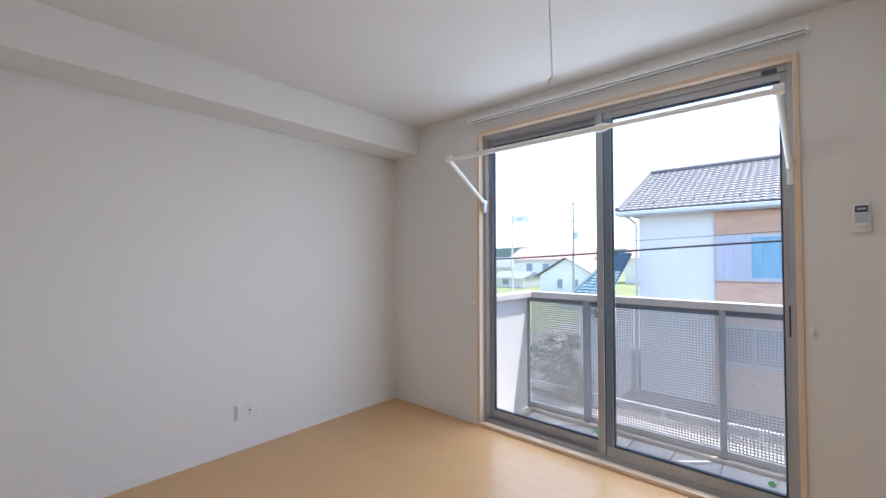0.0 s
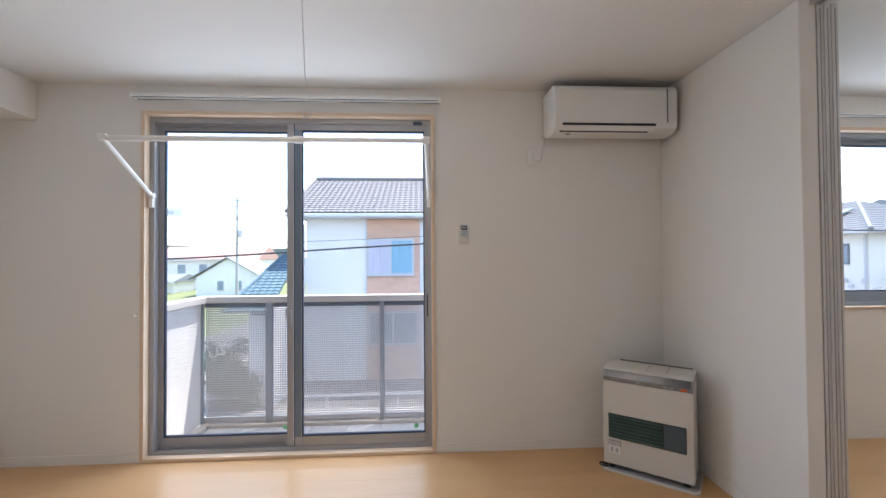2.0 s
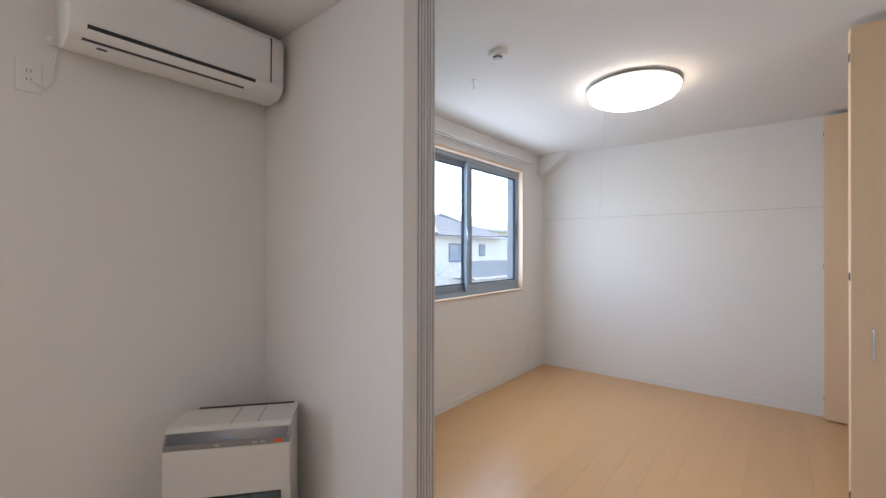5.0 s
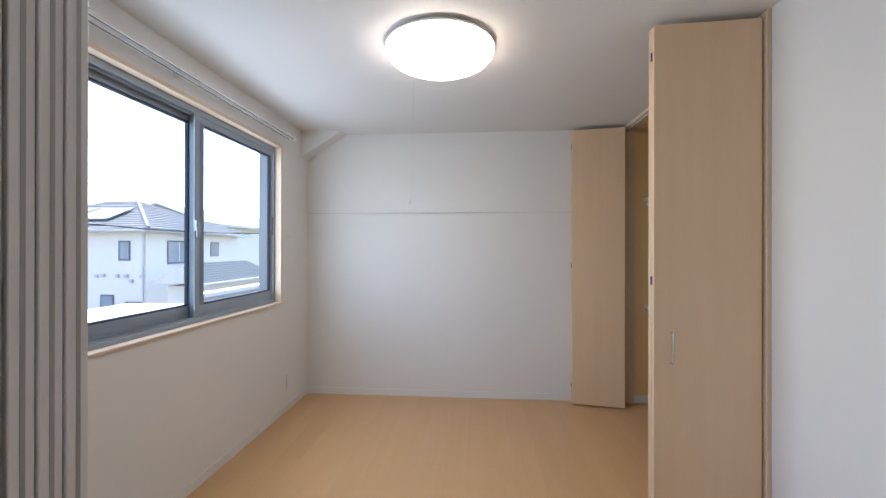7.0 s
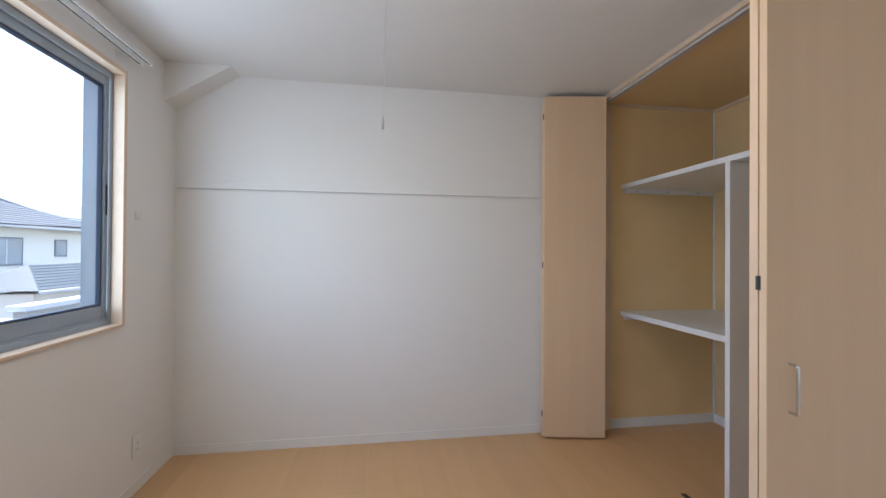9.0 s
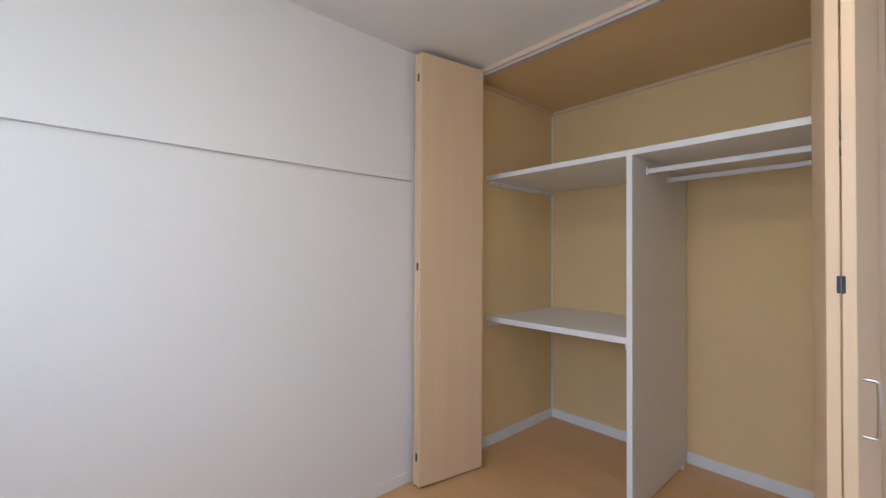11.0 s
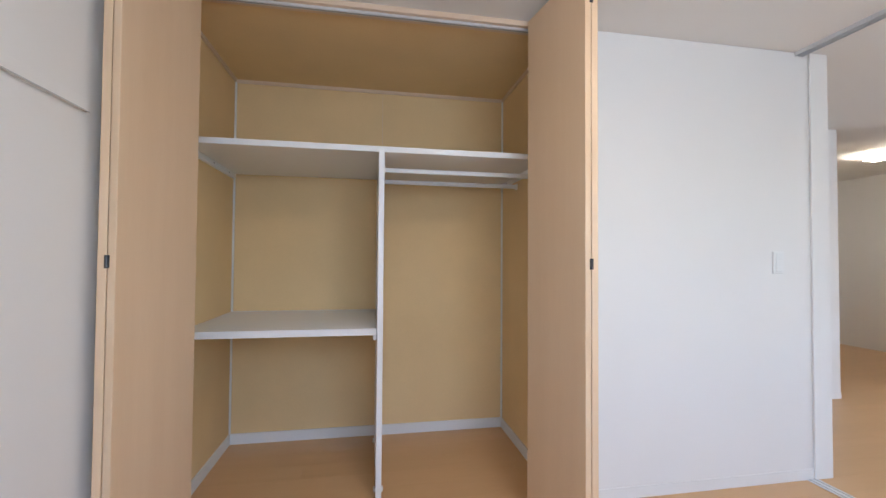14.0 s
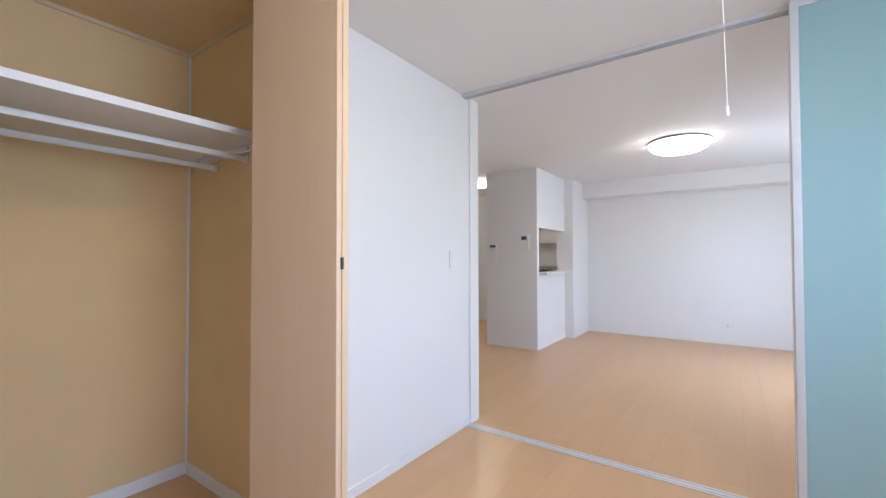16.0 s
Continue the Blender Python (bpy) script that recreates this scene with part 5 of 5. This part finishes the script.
def neighbour_house():
    X, Y = 22.6, 14.3
    h = thing("house", (26, 18, GZ), "white two-storey neighbour house with a hipped slate roof", "house")
    part("wall", box(X, X + 7.6, Y, Y + 9, GZ, 2.22), CREAMWALL, h)
    for y, z, w, hh in ((18.36, 1.67, 1.5, 1.05), (15.20, 1.66, 0.45, 0.80), (18.0, -0.9, 0.7, 1.0), (16.05, -0.97, 0.55, 0.6), (14.6, -1.3, 0.7, 0.35)):
        house_window(h, "w", y, z, w, hh, X, split=w > 1, trim=DARKRAIL)
    for x, z, w, hh in ((24.0, 1.7, 1.5, 1.05), (27.45, 1.67, 0.62, 0.66), (25.0, -0.8, 1.6, 1.3)):
        house_window(h, "s", x, z, w, hh, Y, split=w > 1, trim=DARKRAIL)
    bm = bmesh.new()
    e = 0.6
    a = [bm.verts.new(v) for v in ((X - e, Y - e, 2.30), (X + 7.6 + e, Y - e, 2.30), (X + 7.6 + e, Y + 9 + e, 2.30), (X - e, Y + 9 + e, 2.30), (X + 3.8, Y + 3.8, 4.15), (X + 3.8, Y + 5.4, 4.15))]
    for q in ((0, 1, 4), (1, 2, 5, 4), (2, 3, 5), (3, 0, 4, 5)):
        bm.faces.new([a[i] for i in q])
    bm.faces.new([a[i] for i in (3, 2, 1, 0)])
    rf = part("roof", bm, ROOFSLATE, h, "hipped slate roof")
    # courses of slates on the two visible slopes
    for k in range(16):
        f0 = k / 16
        g = 1 - f0
        z = 2.30 + 1.85 * f0 + 0.02
        s = 4.4 * f0
        part("course", box(X - e + s + 0.02, X - e + s + 0.20, Y - e + s + 0.1, Y + 9 + e - s * 0.88, z, z + 0.035), ROOFSLATE, rf)
        part("course", box(X - e + s + 0.1, X + 7.6 + e - s, Y - e + s + 0.02, Y - e + s + 0.20, z, z + 0.035), ROOFSLATE, rf)
    part("hip_ridge", rod(bmesh.new(), (X - e, Y - e, 2.36), (X + 3.8, Y + 3.8, 4.2), 0.09, 8), ROOFSLATE, rf)
    for i in range(2):
        y = 17.6 + 2.0 * i
        z = 2.30 + 1.85 * 0.35
        bm = box(-0.9, 0.9, -0.9, 0.9, 0, 0.05)
        bmesh.ops.rotate(bm, verts=bm.verts, cent=(0, 0, 0), matrix=Matrix.Rotation(-math.atan2(1.85, 4.4), 3, "Y"))
        bmesh.ops.translate(bm, verts=bm.verts, vec=(X - e + 4.4 * 0.4, y, 2.30 + 1.85 * 0.4 + 0.12))
        part("solar_panel", bm, HOUSEGLASS, rf, "dark solar panel")
    part("gutter", box(X - e - 0.12, X - e, Y - e, Y + 9 + e, 2.18, 2.29, bevel=0.02), WINFRAME, h)
    part("gutter", box(X - e, X + 7.6 + e, Y - e - 0.12, Y - e, 2.18, 2.29, bevel=0.02), WINFRAME, h)
    part("downpipe", rod(bmesh.new(), (X - 0.07, Y + 0.12, GZ), (X - 0.07, Y + 0.12, 2.1), 0.04, 10), WINFRAME, h)
    for y, z in ((16.85, 0.02), (16.5, 0.06), (15.75, 0.03), (15.3, 0.03), (15.05, -0.22), (14.5, 0.02)):
        part("vent_hood", box(X - 0.12, X - 0.001, y - 0.09, y + 0.09, z - 0.09, z + 0.09, bevel=0.03), WINFRAME, h)
    part("awning", box(X - 0.5, X - 0.001, 17.9, 18.9, -0.72, -0.66), ROOFSLATE, h)
    # lower wing with its own hip roof
    wg = thing("garage", (22, 10, GZ), "low garage with a dark hipped roof", "garage")
    part("wall", box(20.2, 25.5, 9.9, 11.3, GZ, -0.2), CREAMWALL, wg)
    bm = bmesh.new()
    a = [bm.verts.new(v) for v in ((19.7, 9.4, -0.05), (26.0, 9.4, -0.05), (26.0, 11.8, -0.05), (19.7, 11.8, -0.05), (20.9, 10.6, 0.75), (24.8, 10.6, 0.75))]
    for q in ((0, 1, 5, 4), (1, 2, 5), (2, 3, 4, 5), (3, 0, 4), (3, 2, 1, 0)):
        bm.faces.new([a[i] for i in q])
    rf = part("roof", bm, ROOFTEAL, wg, "dark hipped slate roof")
    for k in range(9):
        f0 = k / 9
        z = -0.05 + 0.8 * f0 + 0.015
        part("course", box(19.7 + 1.2 * f0 + 0.1, 26.0 - 1.2 * f0, 9.4 + 1.2 * f0 + 0.02, 9.4 + 1.2 * f0 + 0.13, z, z + 0.03), ROOFTEAL, rf)
    part("gutter", box(19.7, 26.0, 9.28, 9.40, -0.16, -0.05, bevel=0.02), WINFRAME, wg)


neighbour_house()

# flat white canopy roof and parapet beyond the bedroom window
cp = thing("carport", (13, 7.5, GZ), "white flat carport roof on slim posts", "carport")
part("roof", box(9.5, 15.6, 6.4, 8.9, -0.42, -0.30, bevel=0.01), GUTTER, cp)
for x in (9.7, 15.4):
    for y in (6.6, 8.7):
        part("post", box(x - 0.05, x + 0.05, y - 0.05, y + 0.05, GZ, -0.42), RAILALU, cp)
pp = thing("boundary_wall", (16.5, 6.0, GZ), "pale block wall with a white coping", "wall")
part("blocks", box(14.7, 19.5, 6.0, 6.25, GZ, -0.02), CONCRETE, pp)
part("coping", box(14.6, 19.6, 5.93, 6.32, -0.019, 0.10, bevel=0.01), GUTTER, pp)


def utility_pole(x, y, top, label):
    p = thing("utility_pole", (x, y, GZ), label, "utility pole")
    part("shaft", rod(bmesh.new(), (x, y, GZ), (x, y, top), 0.15, 12, 0.09), CONCRETE, p, smooth=True)
    for dz, w in ((0.4, 0.9), (1.0, 0.7), (2.3, 0.5)):
        arm = part("crossarm", box(x - w, x + w, y - 0.05, y + 0.05, top - dz - 0.05, top - dz + 0.05), WINFRAME, p)
        for s in (-0.9, -0.3, 0.3, 0.9):
            part("insulator", rod(bmesh.new(), (x + s * w, y, top - dz + 0.05), (x + s * w, y, top - dz + 0.25), 0.04, 8), SIDING, arm)
    part("transformer", rod(bmesh.new(), (x + 0.35, y, top - 4.2), (x + 0.35, y, top - 3.4), 0.22, 14), WINFRAME, p, smooth=True)


utility_pole(-15.9, 40.0, 7.5, "tall grey concrete utility pole with crossarms")
utility_pole(-40.0, 8.0, 7.0, "grey concrete utility pole carrying the overhead cable")
utility_pole(40.0, 8.0, 7.5, "grey concrete utility pole carrying the overhead cable")
sg = thing("road_sign", (-16.4, 30.0, GZ), "pale blue roadside sign board on a post", "sign")
part("post", rod(bmesh.new(), (-17.4, 30, GZ), (-17.4, 30, 5.3), 0.10, 10), WINFRAME, sg)
part("board", box(-17.3, -15.7, 29.96, 30.0, 4.5, 5.15), SIDING, sg)
part("emblem", box(-16.9, -16.3, 29.95, 29.959, 4.7, 4.95), CURTAINPALE, sg)
cable("overhead_cable", [(-40, 8, 4.9), (-12, 8, 1.05), (-3.7, 8, 1.223), (2.74, 8, 1.642), (12.7, 8, 2.0), (16.4, 8, 1.88), (24, 8, 2.1), (40, 8, 3.6)], 0.022, CABLE, "thick black overhead cable across the view", "cable")
cable("overhead_wire", [(-40, 8, 5.2), (-12, 9.5, 1.5), (0, 10, 1.75), (6, 10, 2.1), (40, 8, 6.2)], 0.007, CABLE, "thin black overhead wire across the view", "cable")
cable("overhead_wire", [(-15.9, 40, 7.0), (6, 20, 6.9), (20, 16, 6.55), (28, 16, 6.4), (36, 14, 6.3), (40, 8, 7.0)], 0.012, CABLE, "thin black overhead wire beyond the bedroom window", "cable")


def shrub(x, y, r, h):
    s = thing("shrub", (x, y, GZ), "dense green garden shrub in the yard", "shrub", "garden shrubs")
    rng = random.Random(int(x * 100))
    st = bmesh.new()
    lf = bmesh.new()
    for k in range(7):
        a = rng.uniform(0, 6.28)
        tip = (x + r * 0.6 * math.cos(a), y + r * 0.6 * math.sin(a), GZ + h * rng.uniform(0.5, 0.85))
        rod(st, (x, y, GZ), tip, 0.05, 7, 0.015)
    part("trunk", st, BARK, s)
    verts, faces = [], []
    clumps = [(Vector((rng.uniform(-0.75, 0.75) * r, rng.uniform(-0.75, 0.75) * r, h * rng.uniform(0.25, 0.92))), r * rng.uniform(0.22, 0.42)) for _ in range(16)]
    for k in range(2200):
        mid, size = clumps[k % len(clumps)]
        off = Vector((rng.gauss(0, 1), rng.gauss(0, 1), rng.gauss(0, 0.8)))
        c = Vector((x, y, GZ)) + mid + off * size * rng.uniform(0.4, 0.85)
        c.z = max(c.z, GZ + 0.06)
        m = Euler((rng.uniform(0, 3), rng.uniform(0, 3), rng.uniform(0, 6))).to_matrix()
        sz = rng.uniform(0.04, 0.09)
        i = len(verts)
        verts += [c + m @ Vector(v) * sz for v in ((-1, 0, 0), (0, -0.45, 0.1), (1, 0, 0), (0, 0.45, 0.1))]
        faces.append((i, i + 1, i + 2, i + 3))
    me = bpy.data.meshes.new("crown")
    me.from_pydata([tuple(v - Vector((x, y, GZ))) for v in verts], [], faces)
    me.materials.append(LEAF)
    o = new("crown", me)
    o.parent = s


shrub(-3.1, 9.8, 0.75, 1.9)
shrub(-2.5, 9.35, 0.6, 1.0)
shrub(-5.5, 10.5, 1.1, 2.2)
fn = thing("kerb_rail", (1, 9.2, GZ), "low white metal rail along the kerb", "rail")
part("rail", box(-6, 8, 9.18, 9.22, -2.68, -2.62, bevel=0.006), GUTTER, fn)
for i in range(8):
    part("post", box(-6 + 2 * i, -5.94 + 2 * i, 9.17, 9.23, GZ + 0.02, -2.681), GUTTER, fn)


# ---- floorboards, last ----
fl = new("floor")
tagged(fl, "pale beech laminate floorboards laid parallel to the windows", "floor", kind="structure")
PW, PL = 0.151, 1.818
rng = random.Random(7)
meshes = {}


def plank(x0, x1, y0, y1):
    key = (round(x1 - x0, 3), round(y1 - y0, 3))
    if key not in meshes:
        hx, hy = key[0] / 2 - 0.0002, key[1] / 2 - 0.0002
        bm = bmesh.new()
        c = 0.00025
        lo = [bm.verts.new(v) for v in ((-hx, -hy, -0.013), (hx, -hy, -0.013), (hx, hy, -0.013), (-hx, hy, -0.013))]
        md = [bm.verts.new(v) for v in ((-hx, -hy, -c), (hx, -hy, -c), (hx, hy, -c), (-hx, hy, -c))]
        tp = [bm.verts.new(v) for v in ((-hx + c, -hy + c, 0), (hx - c, -hy + c, 0), (hx - c, hy - c, 0), (-hx + c, hy - c, 0))]
        bm.faces.new(tp)
        for i in range(4):
            j = (i + 1) % 4
            bm.faces.new((lo[i], lo[j], md[j], md[i]))
            bm.faces.new((md[i], md[j], tp[j], tp[i]))
        meshes[key] = mesh_from("plank", bm, PLANK)
    o = new("plank", meshes[key])
    o.parent = fl
    o.location = ((x0 + x1) / 2, (y0 + y1) / 2, 0)


def lay(x0, x1, y0, y1, shift=0):
    y, row = y1, 0
    while y - 0.002 > y0:
        ya = max(y0, y - PW)
        if ya - y0 < 0.02:
            ya = y0
        x = x0 - ((row * 0.606 + shift) % PL)
        while x < x1 - 0.001:
            a, b = max(x, x0), min(x + PL, x1)
            if b - a > 0.004:
                plank(a, b, ya, y)
            x += PL
        y, row = ya, row + 1


lay(0.0, XP + 0.07, YS, 0.0)
lay(XP + 0.07, XE, YS, 0.0, 0.3)
lay(0.0, XK, YB, YS, 0.9)
lay(5.872, XE, YC, YS, 0.5)
